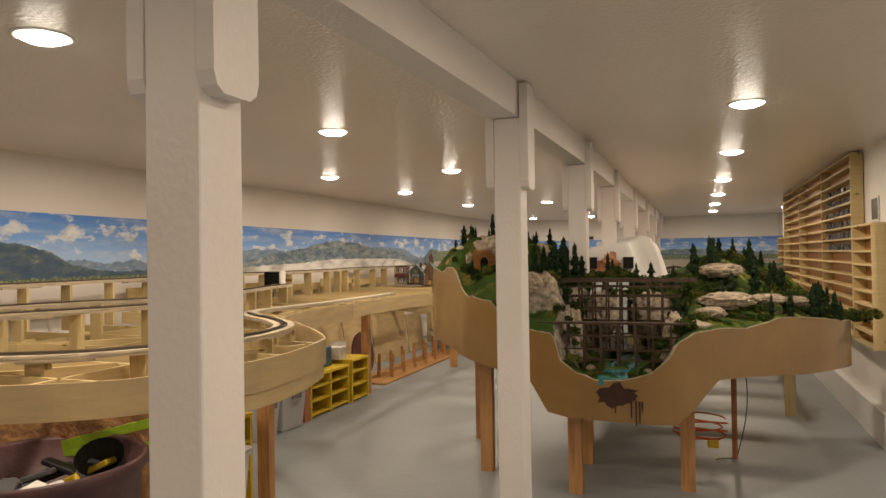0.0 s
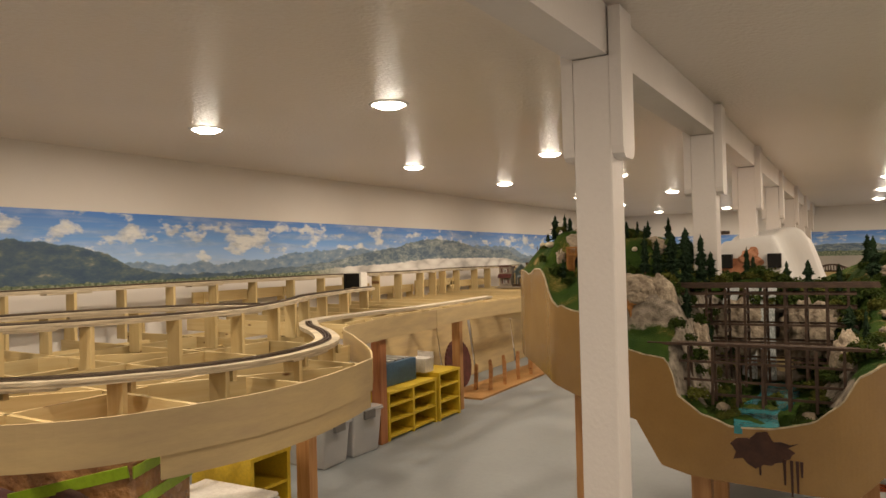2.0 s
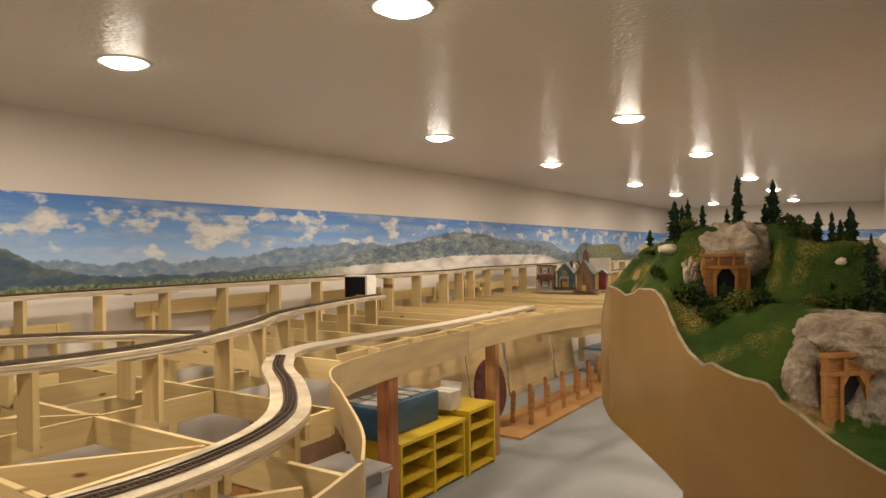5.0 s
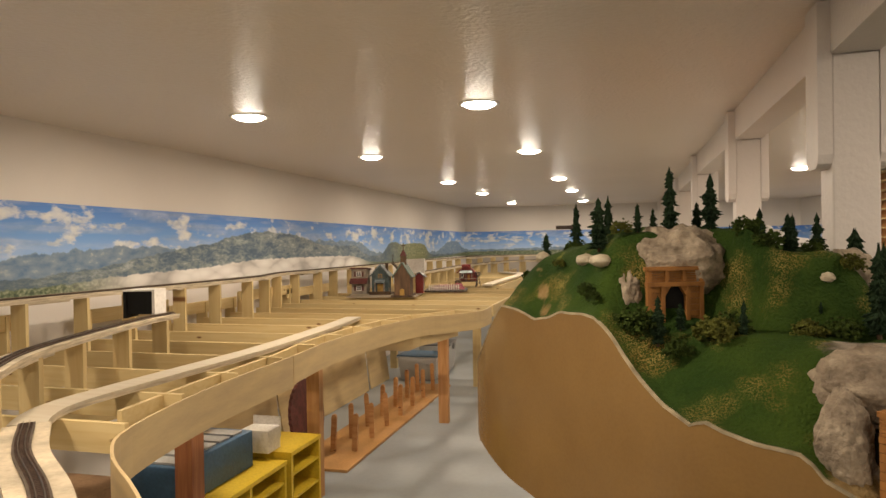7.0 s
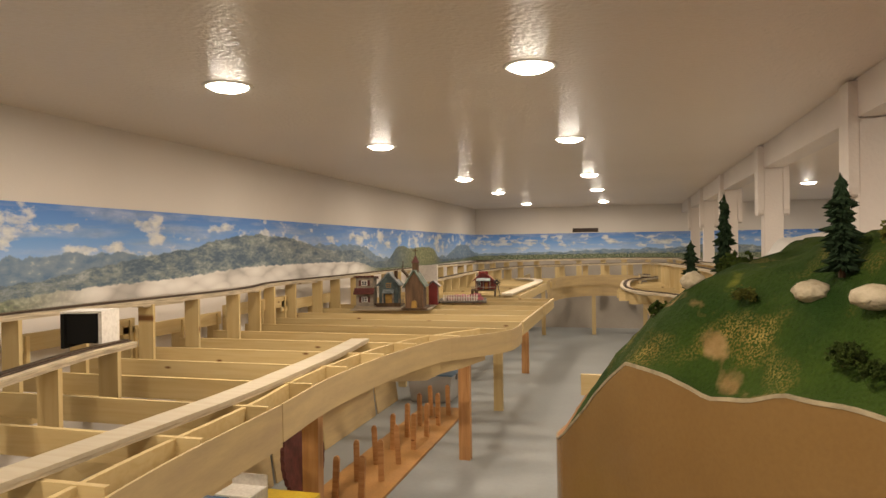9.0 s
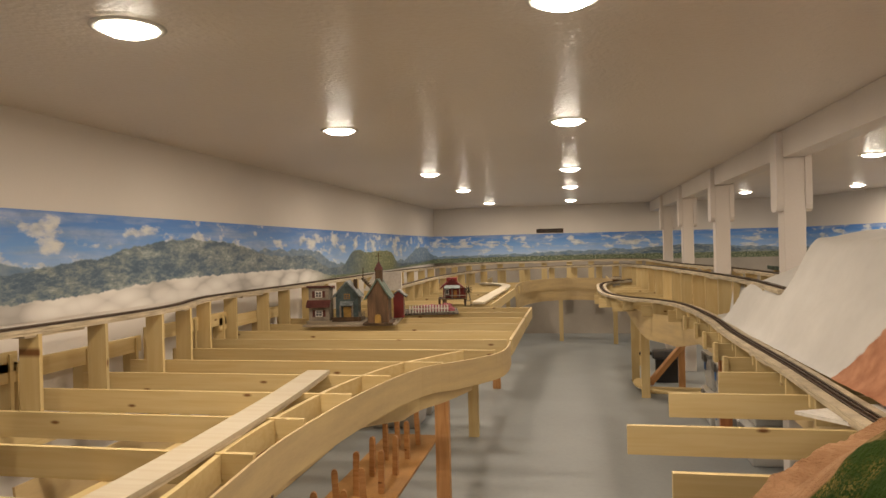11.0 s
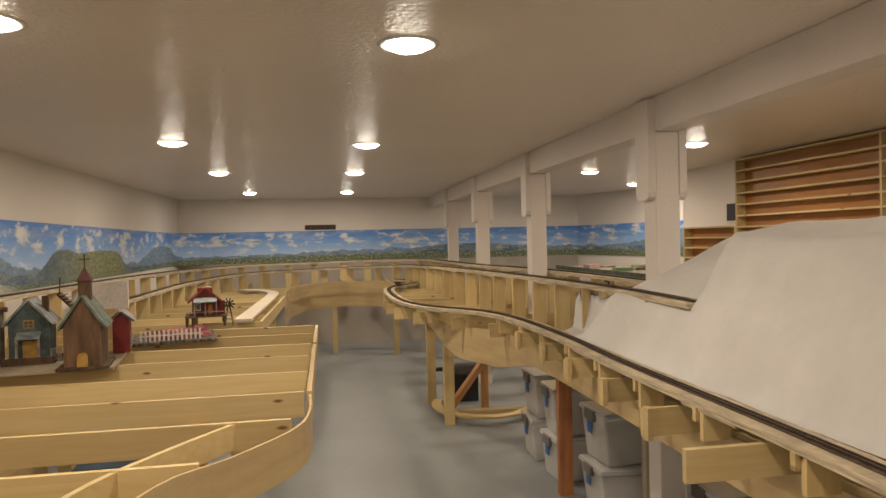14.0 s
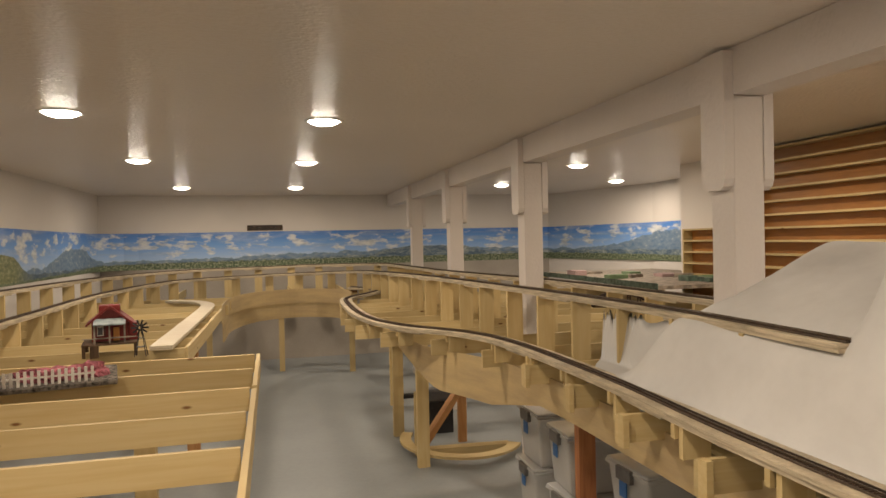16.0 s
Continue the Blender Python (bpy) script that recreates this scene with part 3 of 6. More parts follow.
# ceiling lamps, among them the three unseen ones added at x = 2.4
first = None
for x, y in LAMPS:
    if first is None:
        first = thing("ceiling_light", "round white recessed ceiling light, lit, with a domed diffuser", "ceiling light", group="round ceiling lights")
        vs, fs = [(0, 0, -0.030)], []
        rings = [(0.03, -0.0285), (0.06, -0.023), (0.08, -0.014), (0.092, -0.004)]
        for r, z in rings:
            vs += [(r * math.cos(k * math.tau / 32), r * math.sin(k * math.tau / 32), z) for k in range(32)]
        for k in range(32):
            fs.append((0, 1 + (k + 1) % 32, 1 + k))
            for i in range(3):
                p, q = 1 + 32 * i, 33 + 32 * i
                fs.append((p + k, p + (k + 1) % 32, q + (k + 1) % 32, q + k))
        child("diffuser", mesh_of("diffuser", vs, fs, M_DOME, True), first)
        vs, fs = [], []
        for r, z in ((0.093, -0.001), (0.093, -0.007), (0.105, -0.008), (0.113, -0.004), (0.115, -0.001)):
            vs += [(r * math.cos(k * math.tau / 32), r * math.sin(k * math.tau / 32), z) for k in range(32)]
        for k in range(32):
            for i in range(4):
                p, q = 32 * i, 32 * i + 32
                fs.append((p + k, q + k, q + (k + 1) % 32, p + (k + 1) % 32))
        child("trim_ring", mesh_of("trim_ring", vs, fs, M_WHITEP, True), first)
        first.matrix_basis = pose(x, y, CEIL)
    else:
        copy_thing(first, pose(x, y, CEIL))
    lamp = bpy.data.lights.new("lamp", "AREA")
    lamp.shape, lamp.size, lamp.energy, lamp.color = "DISK", 0.17, LAMP_WATTS, LAMP_COLOR
    new("lamp", lamp).matrix_basis = pose(x, y, CEIL - 0.036)


# ---- open benchwork on the west side ----
bench = thing("open_grid_benchwork", "unfinished pine open-grid benchwork with a bent plywood fascia on legs", "benchwork")
TOP = 1.07
FRONT = smooth_path([(-4.0, 2.0, 0), (-3.2, 2.02, 0), (-2.45, 2.2, 0), (-2.0, 2.5, 0), (-1.81, 2.95, 0), (-1.78, 3.3, 0), (-1.84, 3.65, 0), (-1.92, 3.93, 0)])
UP = lambda p, z: [z] * len(p)
child("fascia", mesh_of("fascia", *band(FRONT, UP(FRONT, 1.035), UP(FRONT, 0.88), 0.012), M_PLY), bench)
APR = [q + Vector((-0.03, 0.02, 0)) for q in FRONT if q.y > 2.72 and q.x > -2.2]
child("apron", mesh_of("apron", *band(APR, UP(APR, 0.90), UP(APR, 0.79), 0.012), M_PLY), bench)
LINK = smooth_path([(-1.93, 3.95, 0), (-2.1, 4.15, 0), (-2.45, 4.45, 0), (-2.72, 4.68, 0), (-2.86, 4.92, 0), (-2.96, 5.5, 0), (-2.99, 6.24, 0)])
child("fascia", mesh_of("fascia", *band(LINK, [1.035 + 0.035 * min(1, i / 12) for i in range(len(LINK))], UP(LINK, 0.91), 0.009), M_PLY), bench)
RUN = smooth_path([(-2.992, 6.25, 0), (-3.03, 6.8, 0), (-2.98, 7.5, 0), (-2.86, 8.05, 0), (-2.70, 8.25, 0), (-2.53, 8.52, 0), (-2.49, 8.75, 0), (-2.495, 9.0, 0)])
child("fascia", mesh_of("fascia", *band(RUN, UP(RUN, TOP), UP(RUN, 0.925), 0.009), M_PLY), bench)
for y0, y1 in ((9.06, 10.36), (10.42, 11.30)):
    lumber("front_rail", bench, (-2.50, y0, TOP), (-2.50, y1, TOP), 0.02, 0.1)
lumber("front_rail", bench, (-2.93, 11.7, TOP), (-2.9, 14.2, TOP), 0.02, 0.1)
JOISTS = [(4.95, -2.9), (5.36, -2.99), (5.78, -3.01), (6.2, -3.02), (6.62, -3.05), (7.03, -3.06), (7.44, -3.02), (7.84, -2.96), (8.22, -2.78), (8.64, -2.55), (9.06, -2.52),
          (9.5, -2.52), (9.95, -2.52), (10.38, -2.52), (10.84, -2.52), (11.28, -2.52), (11.7, -2.94), (12.15, -2.94), (12.6, -2.94), (13.05, -2.93), (13.5, -2.92), (13.95, -2.92)]
for y, x in JOISTS:
    lumber("joist", bench, (XL + 0.1, y, TOP), (x, y, TOP), 0.02, 0.1)
for y, x in JOISTS[9:16]:
    lumber("corner_block", bench, (x - 0.12, y + 0.012, TOP - 0.004), (x - 0.004, y + 0.012, TOP - 0.004), 0.02, 0.096, M_PINE_PALE)
RIB = smooth_path([(-3.06, 5.1, 0), (-3.10, 5.6, 0), (-3.12, 6.25, 0), (-3.18, 6.8, 0), (-3.16, 7.5, 0), (-3.06, 8.05, 0), (-2.92, 8.35, 0), (-2.74, 8.64, 0)])
child("rib", mesh_of("rib", *band(RIB, UP(RIB, TOP - 0.004), UP(RIB, TOP - 0.09), 0.018), M_PINE), bench)
GUS = [q + Vector((-0.07, 0, 0)) for q in RUN if 7.3 < q.y < 8.45]
child("hanging_panel", mesh_of("hanging_panel", *band(GUS, UP(GUS, 0.95), [0.925 - 0.11 * max(0.0, 1 - abs(q.y - 8.0) / 0.65) for q in GUS], 0.009), M_PLY), bench)
for y0, y1, z in ((6.55, 7.4, 1.25), (7.3, 8.3, 1.2), (8.35, 9.3, 1.24), (9.2, 10.4, 1.2), (3.2, 4.6, 1.2), (5.0, 6.1, 1.28)):
    lumber("backing_board", bench, (-4.62, y0, z), (-4.62, y1, z), 0.02, 0.09)
    for f in (0.1, 0.55, 0.95):
        leg("short_riser", bench, -4.645, y0 + (y1 - y0) * f, z - 0.01, 0.09, 0.02, None, 0.97)
for x in (-4.35, -3.55):
    lumber("girder", bench, (x, 2.1, TOP - 0.102), (x, 14.4, TOP - 0.102), 0.038, 0.089)
# joists of the round lobe
for a, b in (((-4.6, 2.45), (-2.05, 2.5)), ((-4.6, 2.95), (-1.84, 2.9)), ((-4.6, 3.42), (-1.82, 3.38)), ((-4.6, 3.9), (-1.93, 3.88)), ((-4.6, 4.4), (-2.45, 4.4)),
             ((-2.4, 2.25), (-2.45, 4.38)), ((-3.1, 2.1), (-3.1, 4.38)), ((-3.8, 2.05), (-3.8, 4.38))):
    lumber("joist", bench, (*a, 1.015), (*b, 1.015), 0.02, 0.095)
for a, b in (((-2.45, 3.0), (-1.95, 3.75)), ((-3.1, 2.95), (-2.45, 3.85)), ((-3.75, 3.3), (-3.1, 3.9)), ((-3.0, 2.3), (-2.5, 2.9))):
    lumber("brace", bench, (*a, 1.02), (*b, 1.02), 0.02, 0.095)
for x, y, m in ((-2.36, 3.93, M_BROWNLEG), (-2.95, 2.6, M_BROWNLEG), (-3.26, 5.76, M_REDWOOD), (-3.3, 7.12, M_BROWNLEG), (-2.95, 9.03, M_BROWNLEG),
                (-2.98, 10.6, M_PINE), (-3.0, 12.6, M_BROWNLEG), (-4.3, 5.0, M_PINE), (-4.3, 8.0, M_PINE), (-4.3, 11.5, M_PINE)):
    leg("leg", bench, x, y, 0.966, 0.089, 0.089 if m is M_REDWOOD else 0.06, m)

far_bench = thing("end_benchwork", "pine benchwork bridging the end wall on slim legs", "benchwork")
FARF = smooth_path([(-2.9, 14.25, 0), (-2.86, 15.2, 0), (-2.6, 15.95, 0), (-2.1, 16.25, 0), (-1.6, 15.95, 0), (-1.5, 15.4, 0)])
child("fascia", mesh_of("fascia", *band(FARF, UP(FARF, 1.10), UP(FARF, 0.92), 0.012), M_PLY), far_bench)
child("under_panel", mesh_of("under_panel", *band([q + Vector((0, 0.12, 0)) for q in FARF], UP(FARF, 0.94), UP(FARF, 0.72), 0.012), M_PLY), far_bench)
for x, y in ((-2.31, 16.5), (-1.42, 16.17), (-3.2, 16.3)):
    leg("leg", far_bench, x, y, 0.95, 0.07, 0.04)
for y in (14.6, 15.1, 15.6):
    lumber("joist", far_bench, (XL + 0.1, y, 1.07), (-2.86, y, 1.07), 0.02, 0.1)
for x in (-3.6, -2.9, -2.2, -1.5):
    lumber("joist", far_bench, (x, 16.35, 1.07), (x, 17.4, 1.07), 0.02, 0.1)


# ---- railway tracks on plywood decks ----
def track(pts, label, wide=0.10, low=0.98, rails=True, riser=0.42, deck=None, ends=(0, 0), name="model_railway_track"):
    path = smooth_path(pts)
    ob = thing(name, label, "model track" if rails else "roadbed plank")
    child("deck", mesh_of("deck", *strip(path, wide, 0.0, 0.013), deck or M_PLYEDGE), ob)
    child("sub_deck", mesh_of("sub_deck", *strip(path, wide - 0.006, -0.014, 0.012), M_PLYEDGE), ob)
    if rails:
        for k in range(3, len(path) - 8, 19):
            child("splice_plate", mesh_of("splice_plate", *strip(path[k:k + 6], wide - 0.018, -0.0262, 0.011), M_PLYEDGE), ob)
    if rails:
        cut = path[ends[0]:len(path) - ends[1]]
        child("cork_bed", mesh_of("cork_bed", *strip(cut, 0.046, 0.006, 0.005), M_CORK), ob)
        for s in (-0.0083, 0.0083):
            child("rail", mesh_of("rail", *strip(cut, 0.0028, 0.0125, 0.004, s), M_RAIL), ob)
        vs, fs = [], []
        run = 0.0
        for i in range(len(cut) - 1):
            d = cut[i + 1] - cut[i]
            sd = Vector((d.y, -d.x, 0)).normalized()
            k = int(d.length / 0.012)
            for j in range(k):
                c = cut[i] + d * (j / k)
                f = d.normalized() * 0.0028
                for z in (0.006, 0.0085):
                    for e, w in ((-f, -1), (-f, 1), (f, 1), (f, -1)):
                        q = c + e + sd * (0.017 * w)
                        vs.append((q.x, q.y, q.z + z))
                n = len(vs) - 8
                fs += [(n + 4, n + 5, n + 6, n + 7), (n, n + 1, n + 5, n + 4), (n + 2, n + 3, n + 7, n + 6), (n + 1, n + 2, n + 6, n + 5), (n + 3, n, n + 4, n + 7)]
        tagged(child("tie", mesh_of("tie", vs, fs, M_TRESTLE), ob), kind="stuff")
    if riser:
        run = riser / 2
        for i in range(len(path) - 1):
            d = (path[i + 1] - path[i]).length
            run += d
            if run >= riser:
                run -= riser
                q = path[i]
                if q.z - 0.026 - low > 0.03:
                    leg("riser", ob, q.x, q.y, q.z - 0.026, 0.10, 0.02, None, low)
                    if q.z < 1.14:
                        lumber("cleat", ob, (q.x - 0.06, q.y + 0.03, q.z - 0.026), (q.x + 0.06, q.y + 0.03, q.z - 0.026), 0.02, 0.045)
    return ob


track([(-4.5, 1.2, 1.37), (-4.5, 3.1, 1.37), (-4.52, 5.0, 1.37), (-4.48, 6.5, 1.37), (-4.38, 8.1, 1.37), (-4.58, 9.0, 1.37), (-4.52, 10.2, 1.37), (-4.45, 12.2, 1.37), (-4.4, 13.3, 1.37),
       (-4.12, 15.2, 1.37), (-3.5, 16.5, 1.37), (-2.6, 17.0, 1.37), (-1.6, 17.05, 1.38), (-0.9, 16.7, 1.38), (-0.86, 15.6, 1.39), (-0.76, 13.6, 1.39), (-0.50, 11.8, 1.39), (-0.44, 10.3, 1.39), (-0.44, 9.45, 1.39)],
      "upper model railway track on pine risers along the wall")
track([(-4.0, 1.6, 1.25), (-3.7, 2.3, 1.25), (-3.36, 2.84, 1.25), (-3.04, 3.5, 1.25), (-3.0, 4.1, 1.25), (-3.25, 4.7, 1.25), (-3.55, 5.2, 1.25), (-3.84, 6.09, 1.25), (-3.9, 6.5, 1.25)],
      "middle model railway track curving into a black portal box")
track([(-4.15, 2.2, 1.25), (-4.0, 3.05, 1.25), (-3.8, 3.75, 1.25), (-3.42, 4.2, 1.25), (-3.14, 4.36, 1.25)],
      "branch of the middle model railway track on a plywood deck", riser=0.5)
track([(-4.0, 2.25, 1.11), (-3.2, 2.33, 1.11), (-2.55, 2.55, 1.11), (-2.22, 2.92, 1.11), (-2.08, 3.28, 1.11), (-2.10, 3.63, 1.11), (-2.24, 3.97, 1.11), (-2.55, 4.28, 1.11), (-2.87, 4.53, 1.105), (-3.12, 4.78, 1.10)],
      "lower model railway track curving round the benchwork lobe", wide=0.13, low=0.92)
track([(-3.125, 4.785, 1.10), (-3.2, 4.9, 1.10), (-3.25, 5.08, 1.10), (-3.24, 5.5, 1.10), (-3.22, 6.3, 1.095), (-3.27, 7.2, 1.09), (-3.33, 7.86, 1.09)],
      "bare plywood roadbed plank without rails", wide=0.11, rails=False, riser=0, deck=M_PINE_PALE, name="roadbed_plank")
track([(-4.05, 11.6, 1.24), (-4.03, 12.3, 1.245), (-3.95, 14.2, 1.26), (-3.55, 15.9, 1.27), (-2.7, 16.45, 1.28), (-1.8, 16.35, 1.30), (-1.32, 15.6, 1.33), (-1.16, 13.8, 1.37), (-1.04, 12.4, 1.385),
       (-0.91, 10.8, 1.39), (-0.86, 9.75, 1.39), (-0.91, 8.83, 1.39)],
      "model railway track sweeping round the room into a plaster hill", low=1.02)
track([(-1.2, 6.75, 1.12), (-1.19, 7.2, 1.12), (-1.165, 7.9, 1.12), (-1.15, 9.0, 1.12), (-1.11, 9.8, 1.12), (-1.13, 10.75, 1.12), (-1.25, 11.3, 1.12), (-1.58, 11.85, 1.12), (-1.73, 12.5, 1.12), (-1.74, 13.6, 1.12),
       (-1.66, 14.3, 1.12), (-1.36, 14.85, 1.12), (-1.2, 15.4, 1.12), (-1.45, 15.9, 1.12)],
      "lower model railway track on a plywood deck along the aisle edge", wide=0.12, low=0.99, riser=0.45)
track([(-3.06, 11.62, 1.10), (-3.04, 12.9, 1.10), (-3.03, 14.2, 1.10), (-3.1, 14.65, 1.10), (-3.25, 14.95, 1.10), (-3.5, 15.15, 1.10)],
      "bare pale plywood roadbed plank on the benchwork", wide=0.13, rails=False, riser=0, deck=M_PINE_PALE, name="roadbed_plank")


# ---- benchwork on the east side ----
east = thing("aisle_benchwork", "pine benchwork with protruding joist ends, plywood fascia and legs", "benchwork")
for y, x in ((6.58, -1.85), (7.04, -1.93), (7.54, -1.73), (8.0, -1.45), (8.5, -1.33), (9.0, -1.28), (9.5, -1.25), (10.0, -1.22), (10.5, -1.22), (11.0, -1.27), (11.5, -1.45),
             (11.95, -1.7), (12.4, -1.82), (12.85, -1.85), (13.3, -1.84), (13.75, -1.8), (14.2, -1.75), (14.65, -1.5), (15.1, -1.4)):
    lumber("joist", east, (x, y, 1.075 if y < 8.1 else 1.06), (0.8 if y < 9 else 1.4 if y < 13.2 else 1.9, y, 1.075 if y < 8.1 else 1.06), 0.02, 0.1 if y > 8.1 else 0.095)
    if 8.1 < y < 10.7:
        part("end_cleat", box(x - 0.001, x + 0.02, y - 0.05, y - 0.011, 0.955, 1.07), M_PINE, east)
for x in (-0.95, 0.9):
    lumber("girder", east, (x, 6.95, 0.955), (x, 15.4, 0.955), 0.038, 0.089)
EF = smooth_path([(-1.08, 7.1, 0), (-1.08, 8.1, 0), (-1.06, 9.5, 0), (-1.08, 10.6, 0), (-1.2, 11.15, 0), (-1.42, 11.7, 0), (-1.56, 12.4, 0)])
child("fascia", mesh_of("fascia", *band(EF, UP(EF, 0.985), [0.82 - 0.10 * min(1, max(0, (q.y - 10.6) / 0.5)) + 0.26 * max(0, (q.y - 11.6) / 0.8) for q in EF], 0.012), M_PLY), east)
for x, y, m in ((-1.35, 12.25, M_PINE), (-1.22, 14.19, M_PINE), (-1.38, 13.1, M_PINE), (-0.92, 10.43, M_REDWOOD), (-0.58, 9.92, M_PINE_PALE), (-1.0, 7.3, M_PINE), (1.0, 7.3, M_PINE), (1.0, 10.5, M_PINE), (1.0, 13.5, M_PINE)):
    leg("leg", east, x, y, 0.955, 0.089, 0.05, m)


# ---- scenery helpers ----
def sm(a, b, x):
    t = min(1.0, max(0.0, (x - a) / (b - a)))
    return t * t * (3 - 2 * t)


def lerp_table(rows, x):
    if x <= rows[0][0]:
        return rows[0][1]
    for (a, za), (b, zb) in zip(rows, rows[1:]):
        if x <= b:
            return za + (zb - za) * (x - a) / (b - a)
    return rows[-1][1]


def rough_ball(seed, r, detail=3, squash=(1, 1, 1), amount=0.35, freq=2.2):
    """A lumpy stone."""
    bm = bmesh.new()
    bmesh.ops.create_icosphere(bm, subdivisions=detail, radius=1.0)
    off = Vector((seed * 3.7, seed * 1.9, seed * 5.1))
    for v in bm.verts:
        k = 1 + amount * noise.fractal(v.co * freq + off, 0.8, 2.1, 4)
        k -= 0.5 * amount * abs(noise.noise(v.co * freq * 2.3 + off))
        k -= 0.35 * amount * abs(noise.noise(v.co * freq * 5.1 + off)) + 0.12 * amount * noise.noise(v.co * freq * 13 + off)
        v.co = Vector((v.co.x * squash[0], v.co.y * squash[1], v.co.z * squash[2])) * r * k
    return bm


def clump(seed, r, n=90, squash=0.8, leaf=0.3):
    """A crown of many small leaf clusters with gaps."""
    rnd = random.Random(seed)
    vs, fs = [], []
    for i in range(n):
        a, c = rnd.uniform(0, math.tau), rnd.uniform(-0.7, 1)
        s = math.sqrt(1 - c * c)
        k = r * rnd.uniform(0.55, 1.0) * (1 + 0.25 * math.sin(3 * a + seed))
        o = Vector((k * s * math.cos(a), k * s * math.sin(a), k * c * squash + r * squash * 0.55))
        q = Vector([rnd.uniform(-1, 1) for _ in range(3)]).normalized()
        u = q.orthogonal().normalized()
        w = q.cross(u)
        e = r * leaf * rnd.uniform(0.6, 1.2)
        b = len(vs)
        vs += [o + u * e, o - u * e * 0.5 + w * e * 0.85, o - u * e * 0.5 - w * e * 0.85, o + q * e * 0.9, o - q * e * 0.7]
        fs += [(b, b + 1, b + 3), (b + 1, b + 2, b + 3), (b + 2, b, b + 3), (b + 1, b, b + 4), (b + 2, b + 1, b + 4), (b, b + 2, b + 4)]
    return vs, fs


def conifer_meshes(seed, layers=22, spikes=12):
    """Trunk and ragged whorls of a fir, 1 high."""
    rnd = random.Random(seed)
    tv = [(0.03 * math.cos(k * 1.0472), 0.03 * math.sin(k * 1.0472), 0) for k in range(6)] + [(0, 0, 0.96)]
    tf = [(k, (k + 1) % 6, 6) for k in range(6)]
    vs, fs = [], []
    for i in range(layers):
        f = i / (layers - 1)
        z, r = 0.09 + 0.84 * f, (0.125 * (1 - f ** (1.5 + 1.1 * (seed % 3))) ** 0.6 + 0.016) * (0.72 + 0.5 * abs(math.sin(f * 9 + seed * 2.3))) * rnd.uniform(0.75, 1.2)
        n = max(6, int(spikes * (1.2 - 0.6 * f)))
        a0 = rnd.uniform(0, 6)
        for k in range(n):
            a = a0 + k * math.tau / n + rnd.uniform(-0.2, 0.2)
            rr = r * rnd.uniform(0.45, 1.2)
            w = math.pi / n * 1.3
            b = len(vs)
            vs += [(0.012 * math.cos(a), 0.012 * math.sin(a), z + 0.05), (rr * 0.55 * math.cos(a - w), rr * 0.55 * math.sin(a - w), z + rnd.uniform(-0.02, 0.02)),
                   (rr * math.cos(a), rr * math.sin(a), z - 0.025 + rnd.uniform(-0.025, 0.03)), (rr * 0.55 * math.cos(a + w), rr * 0.55 * math.sin(a + w), z + rnd.uniform(-0.02, 0.02)),
                   (rr * 0.5 * math.cos(a), rr * 0.5 * math.sin(a), z - 0.04)]
            fs += [(b, b + 1, b + 2), (b, b + 2, b + 3), (b + 4, b + 2, b + 1), (b + 4, b + 3, b + 2)]
    return mesh_of("trunk", tv, tf, M_BARK), mesh_of("crown", vs, fs, M_NEEDLE)


FIRS = [conifer_meshes(s, 30 + s % 5, 15 + s % 3) for s in range(6)]


def fir(x, y, z, h, k=0):
    t, c = FIRS[k % 6]
    ob = thing("fir_tree", "small dark green model fir tree on the scenery", "model tree", (x, y, z - 0.01), 47 * k, group="model fir trees")
    for n, me in (("trunk", t), ("crown", c)):
        child(n, me, ob, Matrix.Diagonal((h * (0.85 + 0.1 * (k % 3)), h * (0.85 + 0.1 * (k % 3)), h, 1)))
    return ob


BUSHES = [mesh_of("bush", *clump(s, 0.05, 260, 0.8, 0.17), M_BUSH if s % 3 else M_BUSH_Y) for s in range(6)]


def bush(x, y, z, size, k):
    ob = child("bush", BUSHES[k % 6], None, Matrix.LocRotScale((x, y, z - 0.008), Euler((0, 0, k * 1.3)), (size, size, size * 0.85)))
    tagged(ob, "olive green foam bush on the scenery" if k % 3 == 0 else "dark green foam bush on the scenery", "model bush", "model bushes")


# ---- finished mountain section with its hardboard fascia ----
mountain = thing("scenic_mountain_section", "model railway mountain scenery with brown hardboard fascia on wooden legs", "model scenery")
FASC = smooth_path([(-1.25, 6.45, 0), (-1.6, 6.28, 0), (-1.86, 5.95, 0), (-1.90, 5.70, 0), (-1.74, 5.32, 0), (-1.57, 5.09, 0), (-1.38, 4.84, 0), (-1.21, 4.62, 0), (-0.9, 4.43, 0), (-0.57, 4.33, 0),
                    (-0.25, 4.26, 0), (0.08, 4.24, 0), (0.30, 4.46, 0), (0.58, 4.88, 0), (1.04, 5.5, 0), (1.22, 5.80, 0), (1.24, 5.92, 0), (1.25, 6.3, 0)], 0.02)
